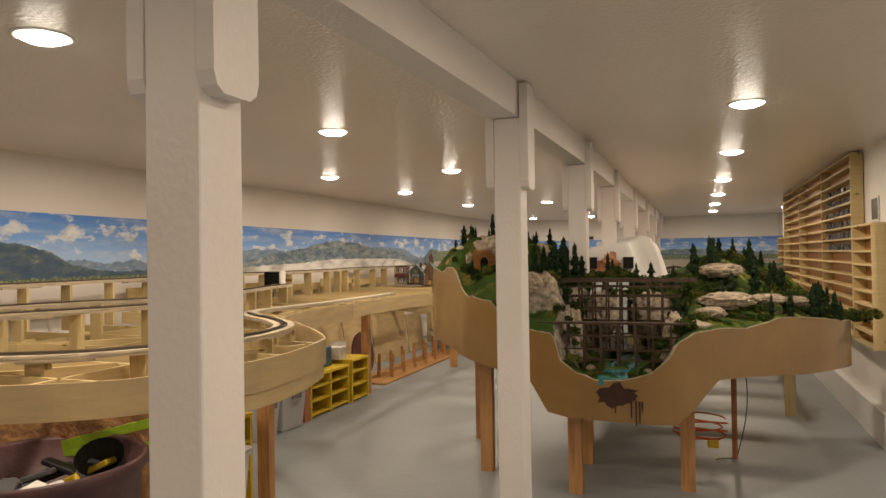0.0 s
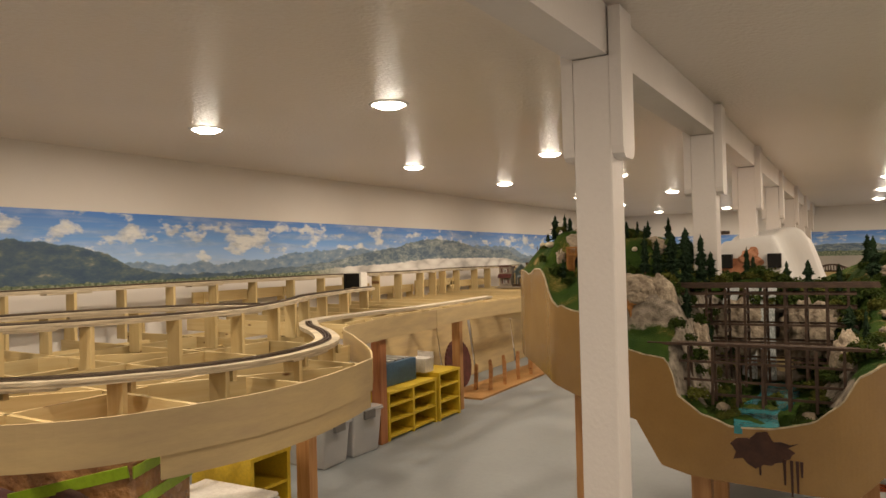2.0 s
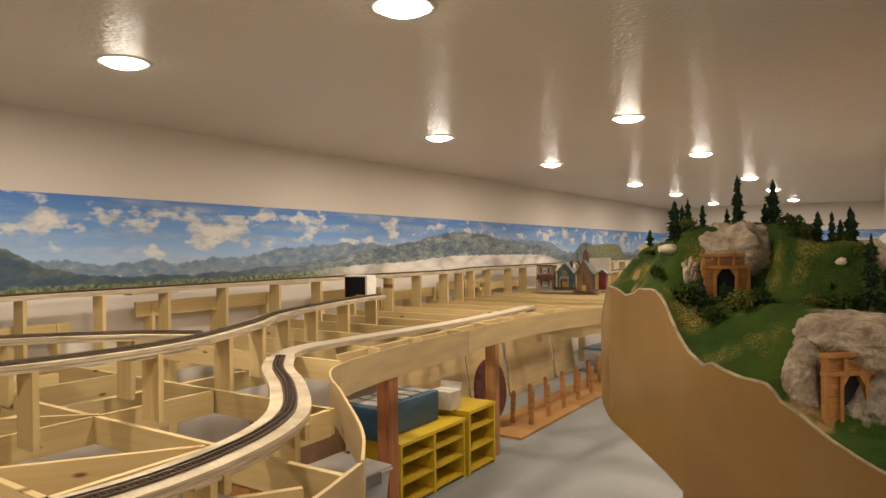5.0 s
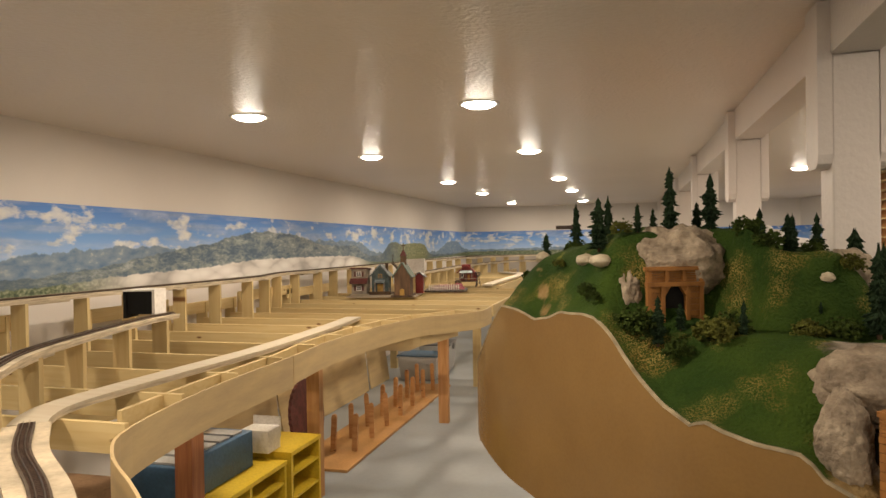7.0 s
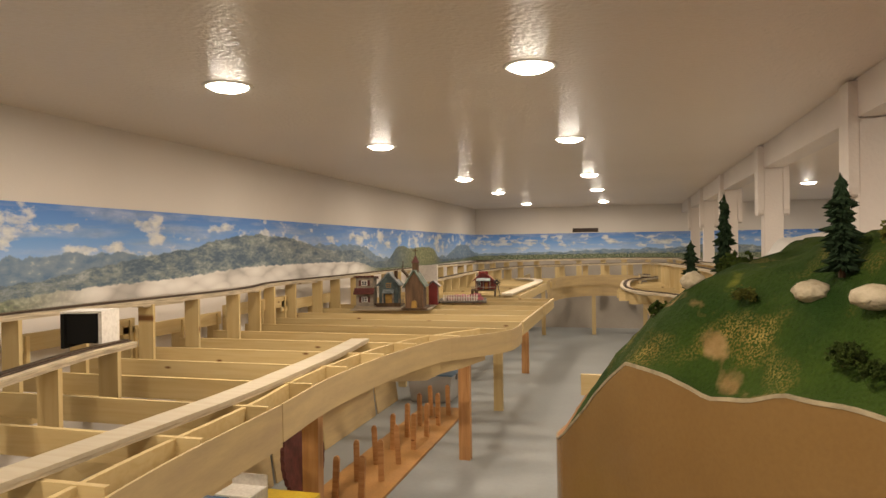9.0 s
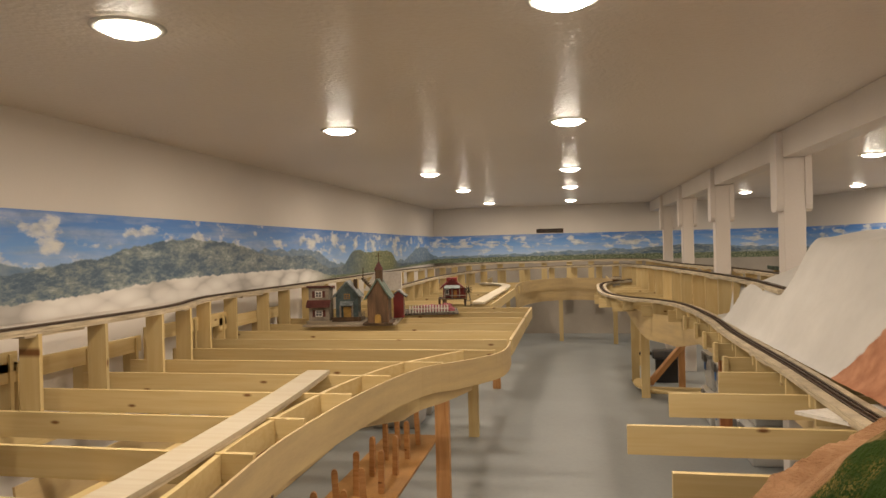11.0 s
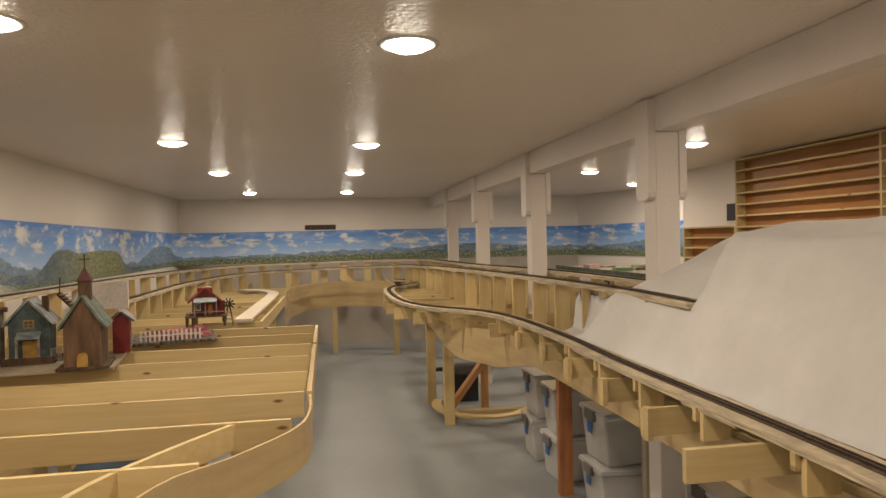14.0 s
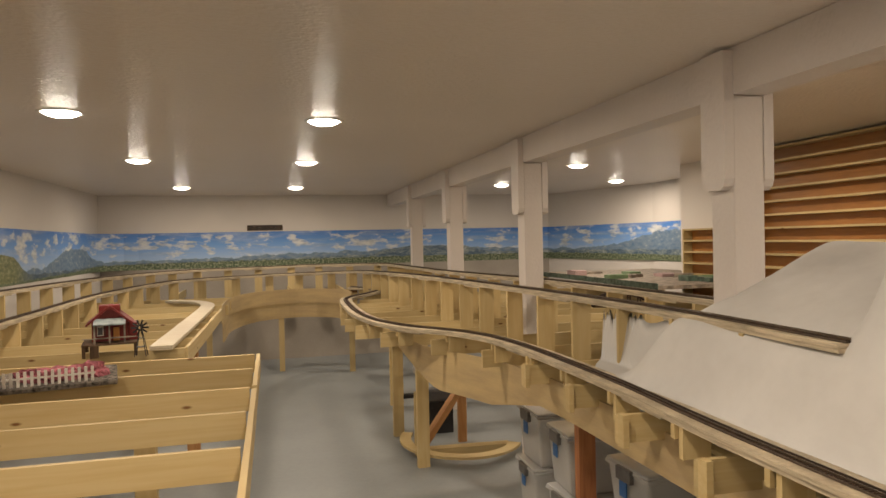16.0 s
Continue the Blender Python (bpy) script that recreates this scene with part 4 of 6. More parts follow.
TOPS = [(-1.91, 1.15), (-1.87, 1.21), (-1.80, 1.33), (-1.73, 1.432), (-1.66, 1.43), (-1.60, 1.405), (-1.55, 1.42), (-1.51, 1.442), (-1.42, 1.447), (-1.373, 1.407), (-1.343, 1.36), (-1.30, 1.312), (-1.26, 1.275), (-1.21, 1.25), (-1.185, 1.265),
        (-1.15, 1.25), (-1.11, 1.243), (-1.02, 1.235), (-0.99, 1.195), (-0.95, 1.175), (-0.88, 1.13), (-0.83, 1.105), (-0.77, 1.08), (-0.70, 1.065), (-0.60, 1.057), (-0.572, 1.0), (-0.55, 0.905), (-0.45, 0.835), (-0.33, 0.80),
        (-0.17, 0.81), (-0.02, 0.86), (0.075, 0.94), (0.125, 1.03), (0.21, 1.078), (0.36, 1.087), (0.5, 1.067), (0.63, 1.087), (0.72, 1.107), (0.85, 1.10), (0.97, 1.077), (1.22, 1.032)]
LOWS = [(-1.91, 0.90), (-1.5, 0.86), (-1.2, 0.83), (-0.9, 0.79), (-0.745, 0.76), (-0.63, 0.58), (-0.5, 0.562), (0.11, 0.578), (0.2, 0.65), (0.27, 0.73), (0.335, 0.792), (0.5, 0.77), (0.9, 0.717), (1.22, 0.706)]


def fascia_top(q):
    z = lerp_table(TOPS, q.x)
    if q.y > 5.75 and q.x < 0:
        z = 1.15 - 0.24 * sm(5.95, 6.25, q.y)
    return z + 0.006 * noise.noise(Vector((q.x * 14, q.y * 14, 0)))


child("fascia", mesh_of("fascia", *band(FASC, [fascia_top(q) for q in FASC], [lerp_table(LOWS, q.x) if q.y < 5.75 or q.x > 0 else 0.84 for q in FASC], 0.005), M_HARDBOARD), mountain)


RIM = [q for q in FASC if q.y <= 5.95 or q.x > 0][2:]
RIM_XY = np.array([(q.x, q.y) for q in RIM])
RIM_TOP = [fascia_top(q) for q in RIM]


def land(x, y):
    """Height of the scenery: it climbs from the fascia's edge, with a canyon and two level spots at the tunnels."""
    d = np.hypot(RIM_XY[:, 0] - x, RIM_XY[:, 1] - y)
    i = int(d.argmin())
    d, top = float(d[i]), RIM_TOP[i]
    w = sm(-0.62, -0.45, x)
    # west slope climbs straight to the crest; further east a bank leads to a level track bed with hills behind it
    ridge = 1.665 - 0.36 * sm(5.64, 6.0, y)
    slope = top + max(0.0, ridge - top) * (1 - math.exp(-d / (0.1 + 0.14 * sm(5.25, 5.6, y) - 0.08 * sm(5.75, 5.95, y))))
    bed = top + (1.42 - 0.10 * sm(-0.8, -0.6, x) - top) * sm(0.0, 0.21, d)
    foot = 4.96 + 0.4 * (x + 1.21) if x < -1.1 else 4.98 - 0.16 * sm(-1.1, -0.98, x)
    crest = 0.245 - 0.06 * sm(-1.05, -0.95, x) - 0.16 * sm(-0.86, -0.70, x)
    bed += crest * sm(foot, foot + 0.12, y)
    k = sm(-1.43, -1.34, x)
    bed -= 0.36 * sm(5.62, 6.15, y) * (1 - sm(-0.9, -0.4, x))
    left = slope * (1 - k) + bed * k
    right = top + (1.30 + 0.13 * sm(0.0, 0.3, x) + 0.06 * math.sin(x * 7 + y * 3) - 0.2 * sm(0.75, 1.2, x) - top) * sm(0.0, 0.75, d)
    z = left * (1 - w) + right * w
    canyon = math.exp(-((x + 0.22) / 0.32) ** 4) * (1 - sm(5.05, 5.6, y))
    z -= canyon * (z - 0.80 - 0.05 * noise.noise(Vector((x * 9, y * 9, 0))))
    ledge = math.exp(-((x + 0.745) / 0.145) ** 4 - ((y - 4.42) / 0.15) ** 4)
    return z + ledge * (1.15 - z)


BACK_A, BACK_B = Vector((-1.3, 6.42)), Vector((1.22, 6.7))
NU, NV = len(RIM), 70
vs, fs, mats = [], [], []
for i, q in enumerate(RIM):
    b = BACK_A.lerp(BACK_B, i / (NU - 1))
    for j in range(NV + 1):
        v = (j / NV) ** 1.15
        x, y = q.x + (b.x - q.x) * v, q.y + (b.y - q.y) * v
        w = 1.0 if j == 0 else math.exp(-v * 25)
        z = land(x, y) * (1 - w) + (fascia_top(q) + 0.002) * w
        z += (1 - w) * (0.016 * noise.fractal(Vector((x * 7, y * 7, 3)), 0.9, 2.0, 5) + 0.004 * noise.noise(Vector((x * 60, y * 60, 1))))
        vs.append((x, y, z))
for i in range(NU - 1):
    for j in range(NV):
        a = i * (NV + 1) + j
        fs.append((a, a + NV + 1, a + NV + 2, a + 1))
me = mesh_of("terrain", vs, fs, M_LAND, True)
for k in ("dry", "soil", "rocky", "clay"):
    me.attributes.new(k, "FLOAT", "POINT")
masks = {k: me.attributes[k] for k in ("dry", "soil", "rocky", "clay")}
for v in me.vertices:
    x, y, up = v.co.x, v.co.y, v.normal.z
    canyon = math.exp(-((x + 0.24) / 0.42) ** 4) * (1 - sm(5.3, 5.8, y))
    face = math.exp(-((x + 0.74) / 0.22) ** 4 - ((y - 4.64) / 0.14) ** 4)
    masks["rocky"].data[v.index].value = min(1.0, max(0.9 * canyon * (1 - sm(0.55, 0.9, up)), 0.9 * face, 0.55 * (1 - sm(0.45, 0.7, up)) * sm(-0.2, 0.1, x)))
    masks["dry"].data[v.index].value = 0.33 * (1 - sm(-1.5, -1.36, x)) + 0.42 * sm(0.1, 0.3, x)
    path = math.exp(-((x + 1.585 + 0.25 * (y - 5.2)) / 0.03) ** 2)
    bank = math.exp(-((x + 0.93) / 0.07) ** 4 - ((y - 4.50) / 0.10) ** 4)
    masks["soil"].data[v.index].value = min(1.0, 0.55 * path + 0.7 * bank + 0.38 * sm(0.0, 0.2, x))
    masks["clay"].data[v.index].value = sm(5.64, 5.80, y) * (1 - sm(-0.5, -0.3, x))
child("terrain", me, mountain)

for x, y, s in ((-0.52, 4.66, 0.089), (-0.55, 5.3, 0.089), (0.15, 4.93, 0.089), (-1.19, 4.92, 0.089), (-1.5, 5.71, 0.06), (0.46, 5.74, 0.038)):
    leg("leg", mountain, x, y, 0.97 if s < 0.05 else 0.8, s, s * 0.9 if s < 0.05 else 0.06, M_REDWOOD if s < 0.05 else M_BROWNLEG)
bm = bmesh.new()
box(-1.5, 0.7, 5.2, 5.24, 0.86, 0.96, bm=bm)
box(-1.1, 1.1, 5.9, 5.94, 0.86, 0.96, bm=bm)
part("cross_beam", bm, M_PINE, mountain)

# resin creek, its end in the notch and the spilt stain below it
vs, fs = strip(smooth_path([(-0.27, 5.3, 0.845), (-0.2, 4.9, 0.825), (-0.26, 4.55, 0.815), (-0.23, 4.27, 0.805)]), 0.17, 0.0, 0.03)
for x in (-0.47, -0.37, -0.28):
    child("waterfall", mesh_of("waterfall", *strip(smooth_path([(x, 5.40, 1.32), (x, 5.25, 1.2), (x + 0.005, 5.2, 1.05), (x + 0.012, 5.13, 0.87)]), 0.072, 0.0, 0.02), M_FALL), mountain, None, "pale waterfall strip")
edge = [Vector((q.x, q.y, fascia_top(q))) for q in FASC]
child("plaster_edge", mesh_of("plaster_edge", *strip(edge, 0.008, 0.002, 0.006), M_RIM), mountain)
child("creek", mesh_of("creek", vs, fs, M_WATER), mountain, None, "teal resin creek water")
bm = bmesh.new()
rnd = random.Random(4)
pts = []
for k in range(26):
    a = k / 26 * math.tau
    pts.append((-0.2 + (0.115 + 0.035 * rnd.uniform(-1, 1)) * math.cos(a) + 0.02 * math.sin(a), 0.72 + (0.06 + 0.024 * rnd.uniform(-1, 1)) * math.sin(a)))


def fascia_y(x):
    return min((abs(q.x - x), q.y) for q in FASC if q.y < 5)[1] - 0.0045


bm.faces.new([bm.verts.new((x, fascia_y(x), z)) for x, z in pts])
for x, z in ((-0.13, 0.60), (-0.105, 0.56), (-0.085, 0.575), (-0.22, 0.62), (-0.07, 0.64)):
    bm.faces.new([bm.verts.new((u, fascia_y(x), w)) for u, w in ((x - 0.006, 0.70), (x + 0.006, 0.70), (x + 0.004, z), (x - 0.003, z))])
r = bmesh.ops.extrude_face_region(bm, geom=bm.faces[:])
bmesh.ops.translate(bm, vec=(0, -0.0015, 0), verts=[v for v in r["geom"] if isinstance(v, bmesh.types.BMVert)])
part("spilt_resin_stain", bm, M_STAIN, mountain, "dark brown resin stain with drips")


def portal(at, turn, wide, high, label):
    """A timber tunnel mouth: planked side walls and header framed with studs round a dark opening with cut corners."""
    ob = thing("tunnel_portal", label, "tunnel portal", at, turn)
    w, o, t = wide / 2, wide * 0.20, high * 0.66
    for s in (-1, 1):
        for k in range(9):
            z0 = -0.04 + (t + 0.04) * k / 9
            part("side_plank", box(min(s * o, s * w), max(s * o, s * w), 0.0, 0.012, z0, z0 + (t + 0.04) / 9 - 0.0012), M_TIMBER, ob)
        for u in (o + 0.004, w - 0.004):
            part("stud", box(s * u - 0.005, s * u + 0.005, -0.007, -0.0005, -0.04, t), M_TIMBER, ob)
        bm = bmesh.new()
        bm.faces.new([bm.verts.new((s * a, -0.006, z)) for a, z in ((o, t * 0.74), (o, t), (o * 0.42, t))])
        r = bmesh.ops.extrude_face_region(bm, geom=bm.faces[:])
        bmesh.ops.translate(bm, vec=(0, 0.016, 0), verts=[v for v in r["geom"] if isinstance(v, bmesh.types.BMVert)])
        part("corner_brace", bm, M_TIMBER, ob)
    part("cap_beam", box(-w - 0.002, w + 0.002, -0.009, 0.012, t + 0.0005, t + 0.012), M_TIMBER, ob)
    n = 5
    for k in range(n):
        z0 = t + 0.0125 + (high - 0.010 - t - 0.0125) * k / n
        part("header_plank", box(-w, w, 0.0, 0.012, z0, z0 + (high - t - 0.0225) / n - 0.001), M_TIMBER, ob)
    for k in range(4):
        u = -w + 0.005 + k * (2 * w - 0.01) / 3
        part("stud", box(u - 0.005, u + 0.005, -0.007, -0.0005, t + 0.0125, high - 0.0105), M_TIMBER, ob)
    part("top_beam", box(-w - 0.004, w + 0.004, -0.010, 0.014, high - 0.010, high), M_TIMBER, ob)
    # solid black box: the darkness of the bore is put into its colour
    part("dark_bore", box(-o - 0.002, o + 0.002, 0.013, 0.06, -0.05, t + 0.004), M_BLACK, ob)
    return ob


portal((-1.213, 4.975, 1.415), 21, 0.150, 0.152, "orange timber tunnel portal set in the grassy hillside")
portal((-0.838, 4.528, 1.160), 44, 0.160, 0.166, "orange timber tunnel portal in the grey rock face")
ROCKS = [((-1.205, 5.115, 1.565), (0.16, 0.13, 0.115), 1), ((-1.335, 5.0, 1.46), (0.05, 0.055, 0.10), 2), ((-1.07, 5.08, 1.49), (0.045, 0.06, 0.09), 3),
         ((-0.84, 4.63, 1.335), (0.145, 0.10, 0.09), 4), ((-0.945, 4.535, 1.24), (0.05, 0.05, 0.11), 5), ((-0.70, 4.68, 1.27), (0.085, 0.08, 0.14), 6), ((-0.80, 5.0, land(-0.80, 5.0)), (0.06, 0.05, 0.055), 22),
         ((-1.449, 5.12, land(-1.449, 5.12) - 0.006), (0.030, 0.024, 0.018), 7), ((-1.402, 4.995, land(-1.402, 4.995) - 0.006), (0.031, 0.024, 0.018), 8), ((-1.60, 5.36, land(-1.60, 5.36)), (0.024, 0.02, 0.02), 9),
         ((-0.876, 4.893, land(-0.876, 4.893)), (0.016, 0.014, 0.013), 23),
         ((-0.55, 4.80, 1.0), (0.07, 0.10, 0.17), 10), ((0.09, 4.78, 1.0), (0.07, 0.10, 0.15), 11), ((-0.42, 5.22, 1.06), (0.14, 0.1, 0.2), 12), ((-0.08, 5.25, 1.06), (0.14, 0.1, 0.2), 13),
         ((0.40, 4.98, 1.22), (0.17, 0.08, 0.055), 14), ((0.38, 5.3, 1.40), (0.14, 0.08, 0.05), 15), ((0.66, 5.22, 1.21), (0.11, 0.07, 0.04), 16), ((0.22, 4.55, 1.09), (0.08, 0.06, 0.04), 17),
         ((0.85, 5.5, 1.18), (0.10, 0.07, 0.035), 18), ((-0.05, 4.42, 0.83), (0.03, 0.025, 0.025), 19), ((-0.38, 4.42, 0.84), (0.03, 0.025, 0.025), 20), ((0.3, 4.78, 1.15), (0.10, 0.06, 0.04), 21)]
for at, size, s in ROCKS:
    ob = part("rock", rough_ball(s, 1.0, 5 if max(size) > 0.08 else 3, size, 0.15 if s < 7 or s in (8, 9) else 0.24, 2.0), M_PALEROCK if s in (7, 8, 9, 23) else M_ROCK, None, "", True, Matrix.Translation(at))
    tagged(ob, "pale cream plaster boulder on the grass" if s in (7, 8, 9, 23) else "craggy grey-brown plaster rock in the scenery", "model rock", "model rocks")

# timber trestle over the canyon with an upper and a lower deck
trestle = thing("timber_trestle", "dark brown timber model trestle with two decks over the canyon", "model bridge")


def beam_part(name, a, b, w, h, m=None):
    return lumber(name, trestle, a, b, w, h, m or M_TRESTLE)


for k in range(9):
    x = -0.60 + k * 0.087
    y = 4.90 + 0.01 * k
    for dy, lean in ((-0.05, -0.03), (0.05, 0.03)):
        beam_part("post", (x, y + dy, 1.335), (x, y + dy + lean, 0.86), 0.011, 0.011)
    for z in (1.30, 1.22, 1.13, 1.04, 0.95):
        beam_part("cross_cap", (x, y - 0.08, z), (x, y + 0.08, z), 0.010, 0.012)
for z in (1.315, 1.25, 1.165, 1.08, 0.99):
    for dy in (-0.066, 0.066):
        beam_part("girt", (-0.64, 4.90 + dy, z), (0.13, 4.98 + dy, z), 0.009, 0.010)
beam_part("upper_deck", (-0.72, 4.89, 1.352), (0.22, 4.99, 1.352), 0.11, 0.014)
for s in (-0.05, 0.05):
    beam_part("guard_timber", (-0.72, 4.89 + s, 1.362), (0.22, 4.99 + s, 1.362), 0.008, 0.01)
beam_part("lower_deck", (-0.70, 4.45, 1.115), (0.22, 4.50, 1.115), 0.06, 0.012)
for k in range(7):
    x = -0.52 + k * 0.1
    beam_part("post", (x, 4.44, 1.10), (x, 4.42, 0.85), 0.011, 0.011)
    beam_part("post", (x, 4.49, 1.10), (x, 4.51, 0.85), 0.011, 0.011)
for z in (1.04, 0.96, 0.90):
    beam_part("girt", (-0.56, 4.425, z), (0.11, 4.435, z), 0.009, 0.010)

# trees and bushes
rnd = random.Random(11)
TREES = []
for x, y, tip in ((-1.21, 5.19, 1.865), (-1.097, 5.21, 1.842), (-1.41, 5.104, 1.775), (-1.385, 5.2, 1.787), (-1.303, 5.06, 1.752), (-1.597, 5.44, 1.678), (-1.508, 5.62, 1.79), (-1.255, 5.24, 1.745), (-1.13, 5.26, 1.76), (-1.05, 5.18, 1.69),
                  (-0.995, 5.02, 1.69), (-0.942, 4.98, 1.712), (-0.91, 5.08, 1.715), (-0.852, 5.08, 1.715), (-0.89, 5.16, 1.69), (-0.80, 4.80, 1.64), (-0.745, 4.83, 1.61), (-0.69, 4.92, 1.645), (-0.64, 5.0, 1.62),
                  (-1.262, 4.84, 1.515), (-1.205, 4.91, 1.49), (-1.075, 4.80, 1.51), (-0.90, 4.86, 1.50), (-0.70, 5.3, 1.68), (-0.62, 5.32, 1.64)):
    TREES.append((x, y, tip - land(x, y)))
for _ in range(34):
    x, y = rnd.uniform(0.12, 1.15), rnd.uniform(5.0, 6.4)
    if y > 4.75 + 0.95 * max(0, x - 0.35):
        TREES.append((x, y, rnd.uniform(0.13, 0.27)))
for _ in range(12):
    TREES.append((rnd.uniform(-1.1, 0.1), rnd.uniform(5.6, 6.2), rnd.uniform(0.1, 0.18)))
for k, (x, y, h) in enumerate(TREES):
    if y > 5.75 and x < -0.5:
        continue
    fir(x, y, land(x, y), h, k)
k = 0
while k < 190:
    x, y = rnd.uniform(-1.6, 1.3), rnd.uniform(4.4, 6.3)
    edge = min((abs(q.x - x), q.y) for q in RIM)[1]
    if y < edge + 0.08 or (-1.45 < x < -0.95 and y < 5.0 and rnd.random() < 0.85):
        continue
    if x < -0.66:
        k += 1
        continue
    bush(x, y, land(x, y), rnd.uniform(0.5, 1.25), k)
    k += 1
for _ in range(46):
    x, y = rnd.choice((rnd.uniform(-0.62, -0.36), rnd.uniform(-0.1, 0.16))), rnd.uniform(4.38, 5.2)
    bush(x, y, land(x, y) + rnd.uniform(0.0, 0.06), rnd.uniform(0.5, 1.0), k)
    k += 1
for x, y, h in ((-0.58, 4.72, 0.16), (-0.5, 4.84, 0.2), (-0.44, 5.06, 0.2), (0.1, 4.9, 0.2), (0.16, 4.72, 0.15), (0.04, 5.1, 0.18), (-0.15, 5.45, 0.12), (-0.35, 5.45, 0.12)):
    fir(x, y, land(x, y), h, k)
    k += 1
for _ in range(40):
    x, y = rnd.uniform(-0.66, 0.3), rnd.uniform(5.25, 5.75)
    bush(x, y, max(land(x, y), 1.22), rnd.uniform(0.8, 1.4), k)
    k += 1
for x, y, h in ((-0.6, 5.5, 0.2), (-0.42, 5.62, 0.2), (-0.33, 5.4, 0.16), (-0.1, 5.6, 0.2), (0.05, 5.5, 0.17), (-0.22, 5.75, 0.17), (-0.05, 5.35, 0.12)):
    fir(x, y, land(x, y), h, k)
    k += 1
for _ in range(55):
    x, y = rnd.uniform(0.45, 1.35), rnd.uniform(5.6, 6.45)
    bush(x, y, land(x, y), rnd.uniform(0.8, 1.5), k)
    k += 1
for _ in range(16):
    x, y = rnd.uniform(0.45, 1.3), rnd.uniform(5.7, 6.45)
    fir(x, y, land(x, y), rnd.uniform(0.14, 0.26), k)
    k += 1
for _ in range(26):
    x, y = rnd.choice((rnd.uniform(-0.46, -0.34), rnd.uniform(-0.12, 0.04))), rnd.uniform(4.3, 4.6)
    bush(x, y, land(x, y), rnd.uniform(0.4, 0.8), k)
    k += 1
for x, y, s in ((-1.309, 4.88, 1.1), (-1.222, 4.80, 0.7), (-1.13, 4.80, 1.0), (-1.10, 4.84, 0.9), (-0.868, 4.80, 0.8), (-0.94, 4.81, 0.75), (-1.44, 4.97, 0.5), (-1.42, 4.93, 0.4), (-1.35, 5.04, 0.6), (-0.99, 4.95, 0.7), (-1.03, 5.05, 0.8), (-0.98, 5.12, 0.8),
                (-1.50, 5.5, 0.9), (-0.66, 4.74, 1.1), (-0.7, 4.80, 1.2), (-1.0, 5.2, 0.8), (-0.88, 5.0, 0.6), (-0.82, 4.92, 0.7), (-0.75, 4.95, 1.0), (-0.78, 5.1, 1.2), (-1.53, 5.2, 0.4), (-1.66, 5.45, 0.5)):
    bush(x, y, land(x, y), s, k)
    k += 1

# ---- white plaster hill ----
hill = thing("plaster_hill", "unpainted white plaster hill shell with two black tunnel mouths", "plaster hill")


def hill_z(x, y):
    """A skirt up from the aisle track, a steep near hill that ends in a cliff, and a lower hump beyond it."""
    near = 1 - sm(8.80, 8.88, y)
    far = 1 - sm(9.5, 10.2, y)
    brow = -0.42 + 0.10 * sm(7.9, 8.6, y)
    fall = 1 - 0.95 * sm(brow, brow + 0.24, x)
    cut = sm(9.62, 9.9, y + 0.25 * (x + 0.95)) * (1 - sm(-0.92, -0.85, x))
    rise = 0.25 * sm(-1.09, -0.915, x) * (1 - cut) * (far if x > -0.86 else 1)
    a = rise + 0.30 * sm(-0.96, -0.74, x) + 0.05 * sm(-0.76, -0.4, x)
    b = rise + 0.34 * min(1.0, max(0.0, (x + 0.93) / 0.73)) * far
    h = (a * near + b * (1 - near)) * fall * sm(6.90, 7.03, y) * (0.87 + 0.13 * sm(7.1, 8.0, y))
    h *= 1 + 0.05 * noise.noise(Vector((x * 2.5, y * 2.1, 0)))
    return 1.115 + h + 0.007 * noise.fractal(Vector((x * 3, y * 3, 5)), 0.9, 2, 4)


vs, fs = [], []
NX, NY = 100, 200
for i in range(NX + 1):
    for j in range(NY + 1):
        y = 6.9 + 3.95 * j / NY
        x0 = -1.085 + 0.5 * sm(9.9, 10.8, y)
        x = x0 + (0.10 - x0) * i / NX
        vs.append((x, y, hill_z(x, y)))
for i in range(NX):
    for j in range(NY):
        a = i * (NY + 1) + j
        fs.append((a, a + NY + 1, a + NY + 2, a + 1))
me = mesh_of("shell", vs, fs, M_HILL, True)
paint = me.attributes.new("clay", "FLOAT", "POINT")
for v in me.vertices:
    paint.data[v.index].value = (1 - sm(7.4, 7.95, v.co.y + 0.7 * (v.co.z - 1.12))) * (1 - sm(-0.55, -0.4, v.co.x)) * (1 - sm(1.40, 1.50, v.co.z))
child("shell", me, hill)
# black blocks paint the dark of the two holes; the shell isn't cut
for x, y in ((-0.737, 6.96), (-0.395, 6.96)):
    part("tunnel_mouth", box(x - 0.046, x + 0.046, y - 0.03, y + 0.25, 1.385, 1.493), M_BLACK, hill, "black square tunnel mouth")
for at, size, s in (((-0.56, 7.02, 1.42), (0.11, 0.07, 0.12), 3), ((-1.22, 6.45, 1.02), (0.22, 0.2, 0.20), 8), ((-0.9, 6.6, 1.05), (0.3, 0.2, 0.22), 9)):
    ob = part("clay_rock", rough_ball(s, 1.0, 4, size, 0.3, 1.6), M_CLAY, None, "", False, Matrix.Translation(at))
    tagged(ob, "reddish brown painted plaster rock", "model rock", "clay-coloured rocks")
child("loose_panel", mesh_of("loose_panel", *prism([(-1.36, 7.22), (-1.05, 6.85), (-0.8, 6.95), (-1.05, 7.35)], 1.078, 1.09), M_WHITEP), east, None, "white card panel")


